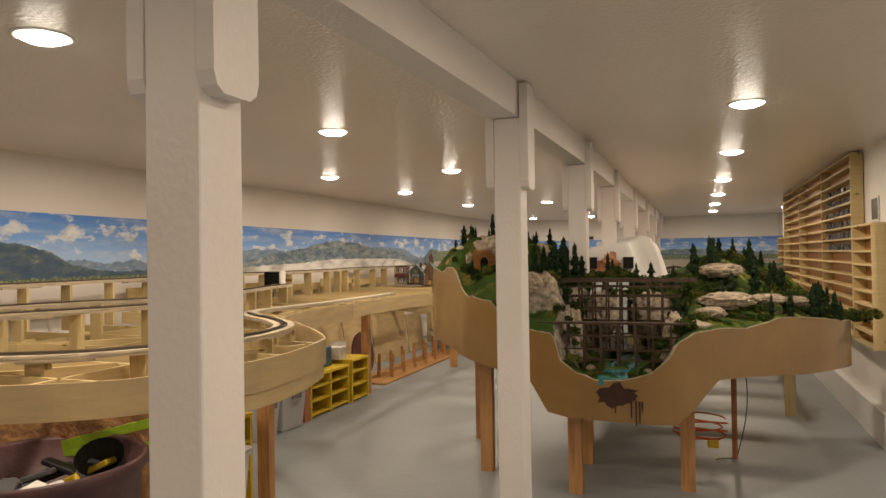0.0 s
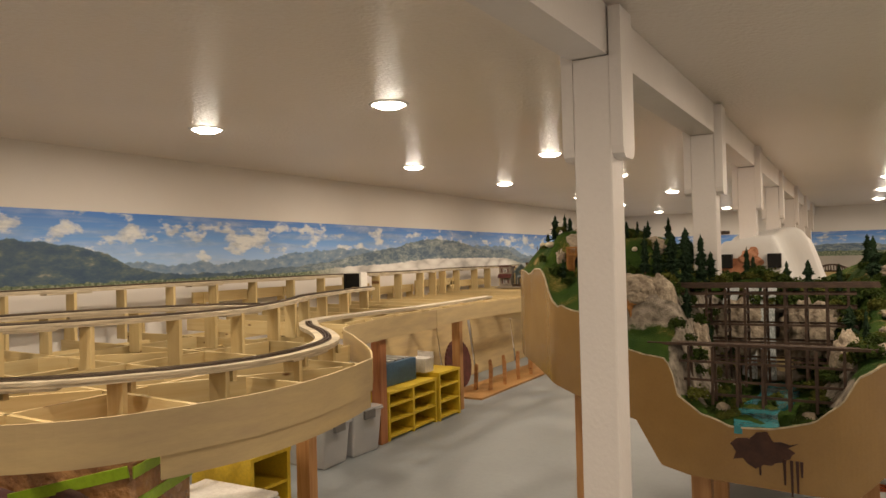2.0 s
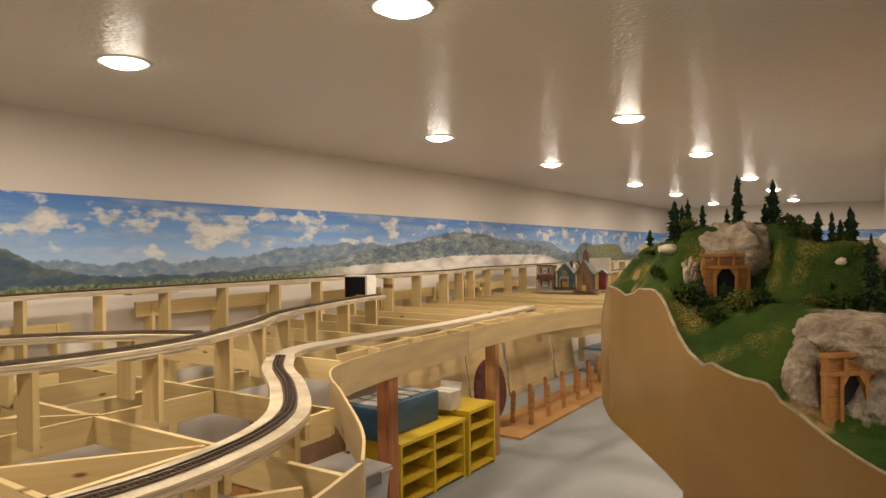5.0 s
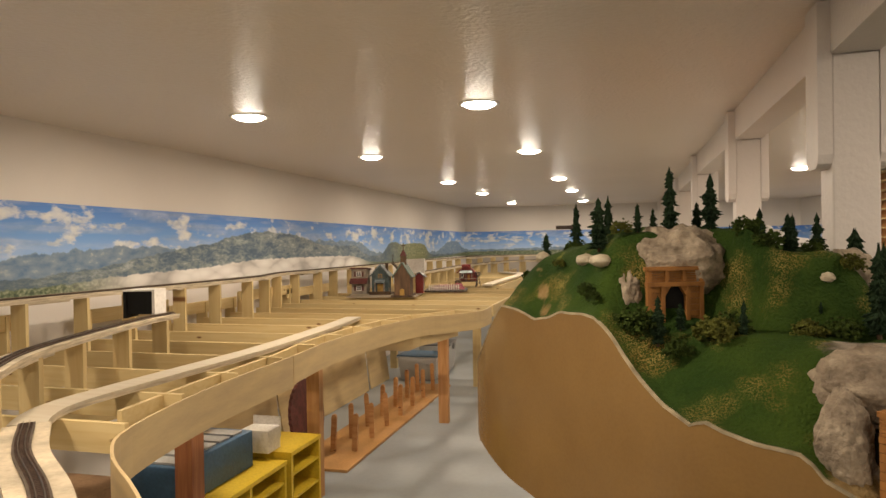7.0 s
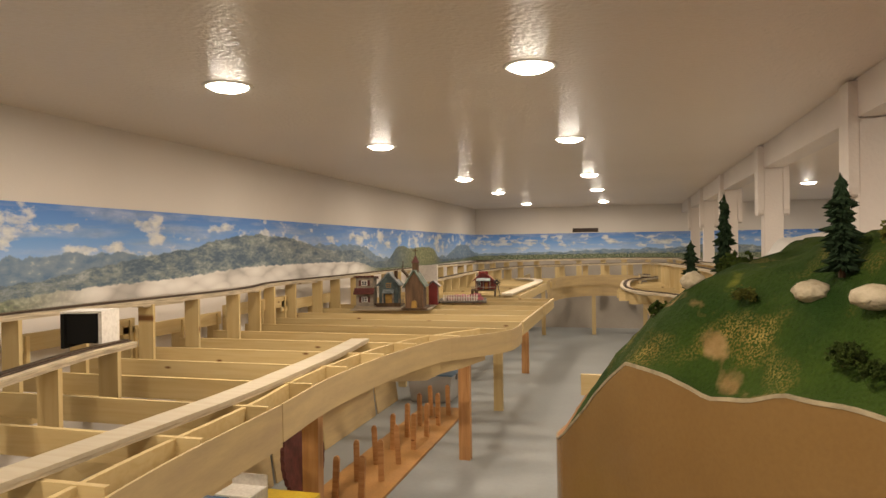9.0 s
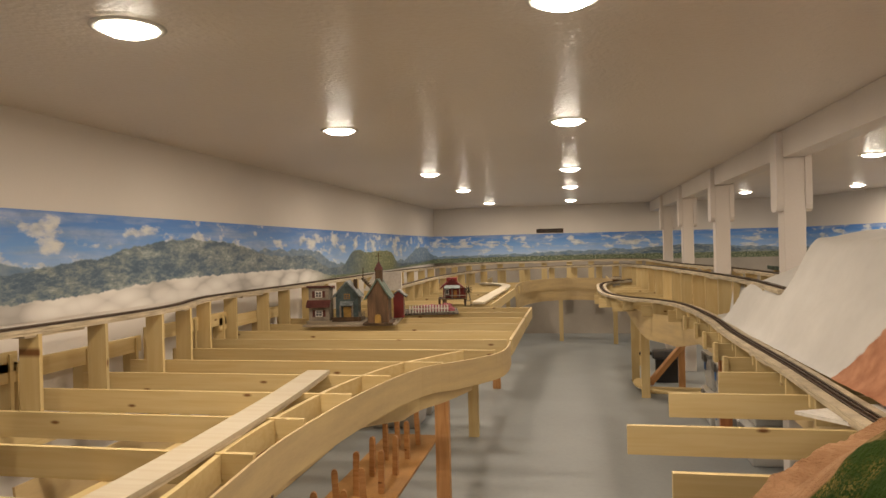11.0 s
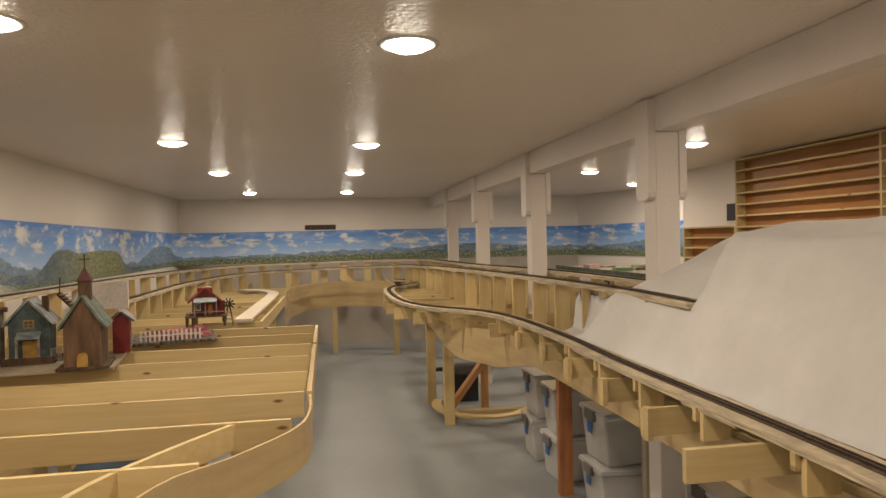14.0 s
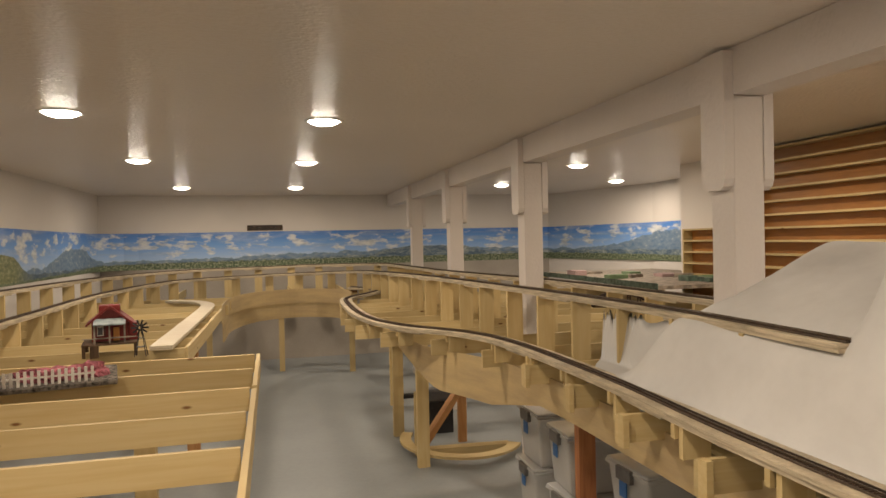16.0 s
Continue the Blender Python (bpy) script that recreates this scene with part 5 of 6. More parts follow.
# ---- shelves on the east wall ----
def wall_shelf(y0, y1, z0, z1, n, ups, label):
    ob = thing("wall_shelf", label, "shelf", (XR - 0.002, 0, 0))
    d = 0.095
    part("back_panel", box(-0.008, 0, y0, y1, z0, z1), M_BIRCH, ob)
    for k in range(n + 1):
        z = z0 + (z1 - z0 - 0.016) * k / n
        lumber("board", ob, (-d / 2 - 0.008, y0, z + 0.016), (-d / 2 - 0.008, y1, z + 0.016), d, 0.016)
    for u in ups:
        y = y0 + (y1 - y0) * u
        part("upright", box(-d - 0.010, -0.008, max(y0, y - 0.01) if u else y0 - 0.02, (y + 0.01) if u else y0, z0, z1), M_PINE, ob)
    part("upright", box(-d - 0.010, -0.008, y1, y1 + 0.02, z0, z1), M_PINE, ob)
    return ob


wall_shelf(7.15, 12.18, 0.76, 2.385, 15, (0, 0.30, 0.66), "wide pine wall shelf with many narrow boards")
wall_shelf(6.42, 7.10, 0.74, 1.74, 9, (0,), "pine wall shelf extension with narrow boards")
wall_shelf(12.23, 13.15, 0.76, 1.75, 9, (0,), "pine wall shelf extension with narrow boards")
bm = bmesh.new()
bmesh.ops.create_cone(bm, cap_ends=True, segments=10, radius1=0.014, radius2=0.014, depth=0.045, matrix=Matrix.Translation((0, 0, 0.0225)))
bmesh.ops.create_cone(bm, cap_ends=True, segments=10, radius1=0.011, radius2=0.009, depth=0.014, matrix=Matrix.Translation((0, 0, 0.052)))
pot = bpy.data.meshes.new("paint_bottle")
bm.to_mesh(pot)
bm.free()
pot.materials.append(M_LATEX)
for row in range(7, 13):
    for k in range(26):
        if rnd.random() < 0.12:
            continue
        z = 0.76 + (2.385 - 0.76 - 0.016) * row / 15 + 0.016
        ob = child("paint_bottle", pot, None, pose(XR - 0.06 + rnd.uniform(-0.02, 0.02), 7.22 + k * 0.052, z, 0, 0, rnd.uniform(0, 90)))
        tagged(ob, "small dark model paint bottle on the wall shelf", "paint bottle", "paint bottles on the shelf")
for y, z in ((6.72, 1.86), (12.385, 1.885)):
    ob = thing("wall_box", "small recessed metal utility box in the wall", "utility box", (XR - 0.002, y, z))
    part("frame", box(-0.012, 0, -0.115, 0.115, -0.1, 0.1, 0.003), M_WHITEP, ob)
    part("opening", box(-0.014, -0.0121, -0.1, 0.1, -0.085, 0.085), M_STEEL, ob)
ob = thing("wall_vent", "dark slotted air vent above the mural", "vent", (-2.5, YF - 0.002, 1.925))
part("frame", box(-0.25, 0.25, -0.01, 0, -0.04, 0.04, 0.002), M_OLDWOOD, ob)
for k in range(4):
    part("slat", box(-0.235, 0.235, -0.014, -0.0105, -0.03 + k * 0.017, -0.021 + k * 0.017), M_STEEL, ob)


# ---- storage under the west bench ----
def cubby(x0, x1, y0, y1, h, cols, rows, base=0.0):
    ob = thing("yellow_cubby_shelf", "bright yellow painted wooden cubby shelf on the floor", "cubby shelf", (x1, y0, base), group="yellow cubby shelves")
    L_, D, t = y1 - y0, x1 - x0, 0.022
    part("back", box(-D, -D + 0.008, 0, L_, 0, h), M_YELLOW, ob)
    for k in range(cols + 1):
        y = (L_ - t) * k / cols
        part("side", box(-D + 0.009, 0, y, y + t, 0, h - t), M_YELLOW, ob)
    part("top", box(-D + 0.009, 0.004, -0.004, L_ + 0.004, h - t, h), M_YELLOW, ob)
    for k in range(rows):
        z = 0.02 + (h - t) * k / rows
        for c in range(cols):
            y = (L_ - t) * c / cols
            part("shelf_board", box(-D + 0.009, -0.004, y + t + 0.001, y + (L_ - t) / cols - 0.001, z, z + 0.014), M_YELLOW, ob)


cubby(-3.58, -3.22, 5.83, 6.58, 0.41, 2, 3)
cubby(-3.58, -3.20, 6.60, 6.98, 0.45, 1, 3)
cubby(-2.86, -2.42, 3.60, 3.87, 0.56, 1, 3)



def tub(x, y, z, w, d, h, turn, label, lid=M_LID, fill=None):
    """A tapered storage tub with rim, lid and latches."""
    ob = thing("storage_tub", label, "storage tub", (x, y, z), turn, group="storage tubs")
    bm = box(-w / 2, w / 2, -d / 2, d / 2, 0, h * 0.92, 0.015)
    for v in bm.verts:
        k = 0.86 + 0.14 * v.co.z / h
        v.co.x *= k
        v.co.y *= k
    part("body", bm, M_BIN, ob, smooth=False)
    part("contents", box(-w * 0.38, w * 0.38, -d * 0.38, d * 0.38, 0.012, h * 0.62, 0.02), fill or M_STUFF, ob)
    part("rim", box(-w / 2 - 0.008, w / 2 + 0.008, -d / 2 - 0.008, d / 2 + 0.008, h * 0.90, h * 0.95, 0.006), M_BIN, ob)
    part("lid", box(-w / 2 - 0.006, w / 2 + 0.006, -d / 2 - 0.006, d / 2 + 0.006, h * 0.95, h, 0.012), lid, ob)
    for s in (-1, 1):
        part("latch", box(s * (w / 2 + 0.012) - 0.012, s * (w / 2 + 0.012) + 0.012, -0.06, 0.06, h * 0.78, h * 0.97, 0.004), M_LATCH, ob)
    return ob


tub(-3.39, 5.11, 0, 0.46, 0.30, 0.33, 2, "clear plastic storage tub with dark latches on the floor", M_BIN, M_DARKSTUFF)
tub(-3.38, 5.48, 0, 0.46, 0.34, 0.36, -3, "clear plastic storage tub with dark latches on the floor", M_BIN, M_DARKSTUFF)
tub(-2.40, 3.35, 0, 0.46, 0.36, 0.46, 4, "clear plastic storage tub with white lid on the floor", M_WHITEP)
ob = thing("blue_tool_chest", "blue steel drawer chest on top of the yellow shelf", "tool chest", (-3.52, 6.16, 0.41))
part("body", box(-0.16, 0.16, -0.36, 0.30, 0, 0.20, 0.006), M_BLUE, ob)
for k in range(5):
    part("tray", box(-0.13, 0.13, -0.33 + k * 0.12, -0.24 + k * 0.12, 0.2, 0.212, 0.002), M_TRAY, ob)
ob = thing("white_carton", "white plastic carton on the yellow shelf", "carton", (-3.40, 6.62, 0.452))
part("body", box(-0.09, 0.09, -0.08, 0.06, 0, 0.13, 0.004), M_WHITEP, ob)
part("flap", box(-0.09, 0.09, 0.061, 0.066, 0.06, 0.18), M_WHITEP, ob)
ob = thing("cardboard_box", "brown cardboard box under the bench", "cardboard box", (-3.72, 5.5, 0.36))
part("body", box(-0.18, 0.18, -0.24, 0.2, 0, 0.22, 0.003), M_CARD, ob)
part("flap", box(-0.18, 0.0, -0.24, 0.2, 0.222, 0.226), M_CARD, ob)
part("flap", box(0.002, 0.182, -0.24, 0.2, 0.222, 0.227), M_CARD, ob)
ob = thing("storage_crate", "plain wooden crate under the cardboard box", "crate", (-3.72, 5.48, 0))
part("body", box(-0.2, 0.2, -0.25, 0.22, 0.0, 0.34, 0.004), M_BOARD, ob)
part("lid", box(-0.205, 0.205, -0.255, 0.225, 0.341, 0.358, 0.002), M_BOARD, ob)
ob = thing("peg_board_base", "reddish particle board on the floor with upright wooden pegs", "peg rack", (-3.5, 9.05, 0))
part("base", box(-0.26, 0.22, -1.48, 1.48, 0.0, 0.022, 0.003), M_BOARD, ob)
for k in range(7):
    for x in (-0.06, 0.1):
        y = -1.1 + k * 0.37 + (0.05 if x > 0 else 0)
        pts = [(-0.02, 0.0), (0.02, 0.0), (0.02, 0.27), (0.014, 0.287), (0.0, 0.294), (-0.014, 0.287), (-0.02, 0.27)]
        vs = [(u, s * 0.011, v) for s in (-1, 1) for u, v in pts]
        fs = [tuple(range(7)), tuple(range(13, 6, -1))] + [(i, 7 + i, 7 + (i + 1) % 7, (i + 1) % 7) for i in range(7)]
        child("peg", mesh_of("peg", vs, fs, M_BROWNLEG), ob, pose(x, y, 0.0225, 2 * math.sin(k * 2.1), 3 * math.cos(k * 1.7), 20 * math.sin(k)))
ob = thing("round_tabletop", "dark brown round tabletop leaning under the bench", "tabletop", (-3.78, 7.95, 0.30), 0)
bm = bmesh.new()
bmesh.ops.create_cone(bm, cap_ends=True, segments=64, radius1=0.275, radius2=0.275, depth=0.025, matrix=pose(0, 0, 0, 0, 82, 0))
for v in bm.verts:
    a = math.atan2(v.co.y, v.co.z)
    v.co.y, v.co.z = v.co.y * (1 + 0.03 * math.sin(a * 32 + 0.7)), v.co.z * (1 + 0.03 * math.sin(a * 32 + 0.7))
part("disc", bm, M_MAROON, ob)
for y0, w, h, tl in ((6.95, 1.2, 0.80, 7), (8.2, 0.75, 0.72, 9), (8.98, 1.15, 0.74, 6), (10.2, 0.6, 0.6, 8)):
    ob = part("plywood_sheet", box(-0.006, 0.006, 0, w, 0, h), M_PLY, None, "", False, pose(-4.12, y0, 0.004, 0, -tl, 0))
    tagged(ob, "tan plywood offcut sheet leaning under the bench", "plywood sheet", "leaning sheets")
tub(-3.75, 10.95, 0, 0.5, 0.4, 0.3, 0, "blue plastic storage tub with lid on the floor", M_BLUE)
tub(-3.7, 11.5, 0, 0.4, 0.5, 0.36, 5, "clear plastic storage tub with lid on the floor")
# rust-coloured drum with scrap
ob = thing("scrap_drum", "dark maroon plastic drum full of scrap and rags", "drum", (-2.15, 2.2, 0.035))
part("foot_ring", box(-0.2, 0.2, -0.2, 0.2, -0.035, -0.001), M_RUST, ob)
vs, fs = [], []
for r, z in ((0.30, 0.0), (0.335, 0.3), (0.36, 0.66), (0.385, 0.69), (0.385, 0.725), (0.375, 0.735), (0.36, 0.72), (0.35, 0.55), (0.0, 0.54)):
    vs += [(r * math.cos(k * math.tau / 48), r * math.sin(k * math.tau / 48), z) for k in range(48)]
for i in range(8):
    for k in range(48):
        fs.append((48 * i + k, 48 * i + (k + 1) % 48, 48 * i + 48 + (k + 1) % 48, 48 * i + 48 + k))
child("shell", mesh_of("shell", vs, fs, M_RUST, True), ob)
for k in range(12):
    a = k * 2.4
    part("scrap_piece", box(-0.11, 0.11, -0.03, 0.03, -0.012, 0.012, 0.006), (M_WHITEP, M_STEEL, M_LID, M_YELLOW, M_LID)[k % 5], ob, "", False,
         pose(0.17 * math.cos(a), 0.17 * math.sin(a), 0.60 + 0.02 * (k % 4), 20 * math.sin(k), 25 * math.cos(k * 2), 63 * k))
bm = bmesh.new()
bmesh.ops.create_cone(bm, cap_ends=False, segments=20, radius1=0.07, radius2=0.09, depth=0.22)
part("scrap_pot", bm, M_STEEL, ob, "black plastic pot", False, pose(0.2, 0.12, 0.66, 30, 20, 0))
# bubble-wrapped parcel
ob = thing("wrapped_parcel", "bubble-wrapped parcel with bright green straps under the bench", "parcel", (-2.43, 2.68, 0), 25)
part("wrapping", box(-0.42, 0.42, -0.2, 0.2, 0.0, 0.875, 0.02), mat("bubble_wrap", (0.40, 0.22, 0.09), 0.16, var=0.4, scale=9, fine=38, bump=1.0, spec=0.8, color2=(0.20, 0.09, 0.035)), ob, "", True)
for z, lean in ((0.735, -13), (0.70, -2)):
    part("strap", box(-0.42, 0.415, -0.206, -0.2005, -0.02, 0.02, 0.001), M_GREENTAPE, ob, "", False, pose(0, 0, z, 0, lean, 0))
    part("strap", box(0.4205, 0.426, -0.206, 0.206, -0.02, 0.02, 0.001), M_GREENTAPE, ob, "", False, pose(0, 0, z + (0.09 if lean < -5 else 0.012), 0, 0, 0))


# ---- storage under the east bench ----
for k, (x, y, z, w, d, h) in enumerate(((-0.75, 11.22, 0, 0.37, 0.33, 0.32), (-0.74, 11.20, 0.325, 0.37, 0.33, 0.33), (-0.75, 10.74, 0, 0.36, 0.30, 0.31), (-0.74, 10.75, 0.315, 0.37, 0.31, 0.33),
                                       (-0.62, 10.16, 0, 0.48, 0.34, 0.29), (-0.61, 10.18, 0.295, 0.46, 0.34, 0.33), (-0.30, 9.5, 0, 0.42, 0.40, 0.36))):
    ob = tub(x, y, z, w, d, h, 3 * (k % 3) - 3, "clear plastic storage tub with blue tape under the bench", M_BIN, M_MOSS if k == 5 else M_PALESTUFF)
    part("tape_label", box(-w / 2 - 0.004, -w / 2 + 0.001, 0.0, 0.06, h * 0.52, h * 0.74), M_TAPE, ob)
ob = thing("curved_dolly", "unfinished wooden stand with curved base and diagonal brace", "wooden stand", (-1.05, 12.75, 0))
arc = [Vector((0.45 * math.cos(a) + 0.1, 0.5 * math.sin(a) - 0.1, 0.08)) for a in [math.radians(d) for d in range(150, 331, 8)]]
child("curved_base", mesh_of("curved_base", *strip(arc, 0.09, 0.0, 0.02), M_PINE), ob)
lumber("brace", ob, (-0.25, -0.25, 0.12), (0.15, 0.0, 0.52), 0.05, 0.06, M_BROWNLEG)
lumber("base_board", ob, (-0.3, -0.25, 0.06), (0.45, -0.3, 0.06), 0.09, 0.06)
leg("upright", ob, 0.15, 0.02, 0.55, 0.07, 0.04, M_BROWNLEG, 0.0)
leg("upright", ob, -0.27, -0.22, 0.50, 0.07, 0.04, M_PINE, 0.0)
ob = thing("power_tool", "black power tool lying on the wooden stand", "power tool", (-1.05, 13.1, 0.28))
part("body", box(-0.14, 0.22, -0.06, 0.06, 0, 0.11, 0.02), M_LID, ob)
part("grip", box(-0.30, -0.141, -0.025, 0.025, 0.04, 0.08, 0.01), M_STEEL, ob)
part("stand_foot", box(-0.1, 0.15, -0.05, 0.05, -0.28, -0.001, 0.004), M_STEEL, ob)
# extension cord
ob = thing("extension_cord", "coiled orange extension cord hanging under the scenery", "extension cord", (0.22, 5.55, 0.30))
cv = bpy.data.curves.new("cable", "CURVE")
cv.dimensions, cv.bevel_depth = "3D", 0.006
sp = cv.splines.new("POLY")
sp.points.add(119)
for k in range(120):
    a = k * 0.26
    sp.points[k].co = (0.17 * math.cos(a) + 0.02 * math.sin(a * 0.37), 0.1 * math.sin(a), 0.03 * math.sin(a * 0.5) - 0.0012 * k + 0.03, 1)
cv.materials.append(M_ORANGE)
child("cable", cv, ob)
part("plug", box(0.05, 0.13, -0.03, 0.03, -0.18, -0.12, 0.01), M_YELLOW, ob)


ob = thing("power_cable", "black power cable hanging from the scenery to the floor", "cable", (0.5, 5.72, 0))
cv = bpy.data.curves.new("wire", "CURVE")
cv.dimensions, cv.bevel_depth = "3D", 0.004
sp = cv.splines.new("POLY")
sp.points.add(29)
for k in range(30):
    f = k / 29
    sp.points[k].co = (0.05 * math.sin(f * 5) - 0.5 * max(0, f - 0.75), 0.03 * math.sin(f * 9) - 0.3 * max(0, f - 0.75), max(0.004, 0.85 * (1 - f / 0.75)), 1)
cv.materials.append(M_LID)
child("wire", cv, ob)


# ---- birdhouse village on the west bench ----
ob = thing("village_base", "grey weathered plywood base board across the joists", "base board", (-3.83, 9.77, 1.0705), 8)
part("board", box(-0.37, 0.37, 0.0, 0.56, 0.0, 0.0135, 0.003), M_GREYPLY, ob)


def house(name, x, y, z, w, d, eave, apex, wall, roof, label, turn=0.0, windows=(), door=None, porch=False, steeple=0.0, size=0.86):
    ob = thing(name, label, "model house", (x, y, z), turn)
    bm = bmesh.new()
    prof = [(-w / 2, 0), (w / 2, 0), (w / 2, eave), (0, apex), (-w / 2, eave)]
    a = [bm.verts.new((u, -d / 2, v)) for u, v in prof]
    c = [bm.verts.new((u, d / 2, v)) for u, v in prof]
    bm.faces.new(a)
    bm.faces.new(c[::-1])
    for i in range(5):
        bm.faces.new((a[i], c[i], c[(i + 1) % 5], a[(i + 1) % 5]))
    part("wall", bm, wall, ob)
    sl = math.atan2(apex - eave, w / 2)
    ln = math.hypot(apex - eave, w / 2) + 0.03
    for s in (-1, 1):
        part("roof", box(-0.002, ln, -d / 2 - 0.02, d / 2 + 0.02, 0.001, 0.011), roof, ob, "", False,
             Matrix.Translation((0, 0, apex)) @ (Matrix.Identity(4) if s > 0 else Matrix.Rotation(math.pi, 4, "Z")) @ Matrix.Rotation(sl, 4, "Y"))
    for u, v, ww, hh in windows:
        wd = part("window", box(u - ww / 2, u + ww / 2, -d / 2 - 0.006, -d / 2 + 0.001, v, v + hh), M_WHITEP, ob)
        part("pane", box(u - ww * 0.36, u + ww * 0.36, -d / 2 - 0.009, -d / 2 - 0.0061, v + hh * 0.12, v + hh * 0.88), M_LID, wd)
        for s in (-1, 1):
            part("shutter", box(u + s * ww * 0.68 - ww * 0.16, u + s * ww * 0.68 + ww * 0.16, -d / 2 - 0.007, -d / 2 + 0.001, v, v + hh), M_MAROON, ob)
    if door:
        u, ww, hh = door
        part("door", box(u - ww / 2, u + ww / 2, -d / 2 - 0.008, -d / 2 + 0.001, 0.0, hh, 0.002), M_TIMBER, ob)
    if porch:
        part("porch_roof", box(-w * 0.36, w * 0.36, -d / 2 - 0.07, -d / 2 - 0.001, eave * 0.62, eave * 0.62 + 0.012), roof, ob)
        for s in (-1, 1):
            part("porch_post", box(s * w * 0.32 - 0.006, s * w * 0.32 + 0.006, -d / 2 - 0.066, -d / 2 - 0.054, 0, eave * 0.62 - 0.001), M_WHITEP, ob)
        part("porch_floor", box(-w * 0.4, w * 0.4, -d / 2 - 0.075, -d / 2 - 0.001, -0.004, 0.012), M_OLDWOOD, ob)
    if steeple:
        part("steeple", box(-0.028, 0.028, -0.028, 0.028, apex - 0.05, apex + steeple * 0.35), M_OLDWOOD, ob)
        bm = bmesh.new()
        bmesh.ops.create_cone(bm, cap_ends=True, segments=4, radius1=0.05, radius2=0.0, depth=steeple * 0.35, matrix=pose(0, 0, apex + steeple * 0.525 + 0.001, 0, 0, 45))
        part("spire", bm, M_MAROON, ob)
        part("cross_post", box(-0.003, 0.003, -0.003, 0.003, apex + steeple * 0.68, apex + steeple), M_OLDWOOD, ob)
        part("cross_arm", box(-0.025, 0.025, -0.003, 0.003, apex + steeple * 0.86, apex + steeple * 0.885), M_OLDWOOD, ob)
    ob.scale = (size, size, size)
    return ob


def house_window(ob, u, v, ww, hh, y, frame_paint, shutters=None):
    """A framed window with four panes standing proud of a front at y, with shutters where there are any."""
    wd = part("window", box(u - ww / 2, u + ww / 2, y - 0.006, y - 0.0005, v, v + hh, 0.001), frame_paint, ob)
    for a in (-1, 1):
        for c in (0, 1):
            part("pane", box(u + a * ww * 0.21 - ww * 0.17, u + a * ww * 0.21 + ww * 0.17, y - 0.008, y - 0.0061, v + hh * (0.12 + 0.40 * c), v + hh * (0.46 + 0.40 * c)), M_LID, wd)
        if shutters:
            part("shutter", box(u + a * ww * 0.72 - ww * 0.19, u + a * ww * 0.72 + ww * 0.19, y - 0.008, y - 0.0005, v - 0.002, v + hh + 0.002, 0.001), shutters, ob)


cottage = thing("white_cottage", "weathered white two-storey model cottage with maroon shutters and awning", "model house", (-4.15, 10.02, 1.0845), 10)
part("base_slab", box(-0.10, 0.10, -0.125, 0.10, 0.0, 0.014, 0.002), M_GREYPLY, cottage)
part("wall", box(-0.083, 0.083, -0.095, 0.095, 0.0145, 0.285, 0.002), M_CREAM, cottage)
bm = box(-0.098, 0.098, -0.112, 0.112, 0.2855, 0.30, 0.002)
for v in bm.verts:
    v.co.z -= 0.16 * (v.co.y + 0.112) * (1 if v.co.z > 0.29 else 0.0)
part("roof", bm, M_MAROON, cottage)
bm = box(-0.097, 0.097, -0.15, -0.0955, 0.125, 0.135, 0.001)
for v in bm.verts:
    v.co.z += 0.9 * (v.co.y + 0.15)
part("awning", bm, M_MAROON, cottage)
for v0 in (0.05, 0.205):
    house_window(cottage, 0.0, v0, 0.058, 0.05, -0.0955, M_WHITEP, M_MAROON)

cottage = house("blue_cottage", -3.957, 10.15, 1.0985, 0.185, 0.17, 0.20, 0.305, M_GREYBLUE, M_PALEBLUE, "weathered grey-blue model cottage with a porch and ochre window", 10, (), None, False, size=1.0)
part("base_slab", box(-0.125, 0.125, -0.15, 0.11, -0.0135, -0.0005, 0.002), M_OLDWOOD, cottage)
part("curb_board", box(-0.125, 0.125, -0.158, -0.1505, -0.0135, 0.022, 0.001), M_OLDWOOD, cottage)
house_window(cottage, 0.0, 0.165, 0.048, 0.044, -0.0855, M_OCHRE)
part("door", box(-0.03, 0.035, -0.094, -0.0855, 0.0, 0.10, 0.002), M_OCHRE, cottage)
bm = box(-0.055, 0.055, -0.135, -0.0855, 0.112, 0.118, 0.001)
for v in bm.verts:
    v.co.z += 0.6 * (v.co.y + 0.135)
part("porch_roof", bm, M_PALEBLUE, cottage)
for u in (-0.05, 0.05):
    part("porch_post", box(u - 0.006, u + 0.006, -0.13, -0.118, 0.0, 0.116), M_CREAM, cottage)
for k in range(5):
    part("picket", box(0.098 + 0.011 * k, 0.104 + 0.011 * k, -0.10, -0.097, -0.012, 0.06), M_CREAM, cottage)
part("chimney", box(0.045, 0.075, 0.0, 0.03, 0.22, 0.325, 0.002), M_OLDWOOD, cottage)

church = house("wooden_church", -3.615, 9.91, 1.0985, 0.165, 0.25, 0.205, 0.335, M_CHURCH, M_VERDI, "dark wooden model church with green roof, steeple and cross", 10, (), None, False, 0.21, size=1.0)
part("base_slab", box(-0.115, 0.115, -0.16, 0.14, -0.0135, -0.0005, 0.002), M_OLDWOOD, church)
bm = bmesh.new()
arch = [(-0.024, 0.0), (0.024, 0.0), (0.024, 0.045), (0.017, 0.062), (0.0, 0.068), (-0.017, 0.062), (-0.024, 0.045)]
bm.faces.new([bm.verts.new((u, -0.1255, v)) for u, v in arch])
r = bmesh.ops.extrude_face_region(bm, geom=bm.faces[:])
bmesh.ops.translate(bm, vec=(0, -0.02, 0), verts=[v for v in r["geom"] if isinstance(v, bmesh.types.BMVert)])
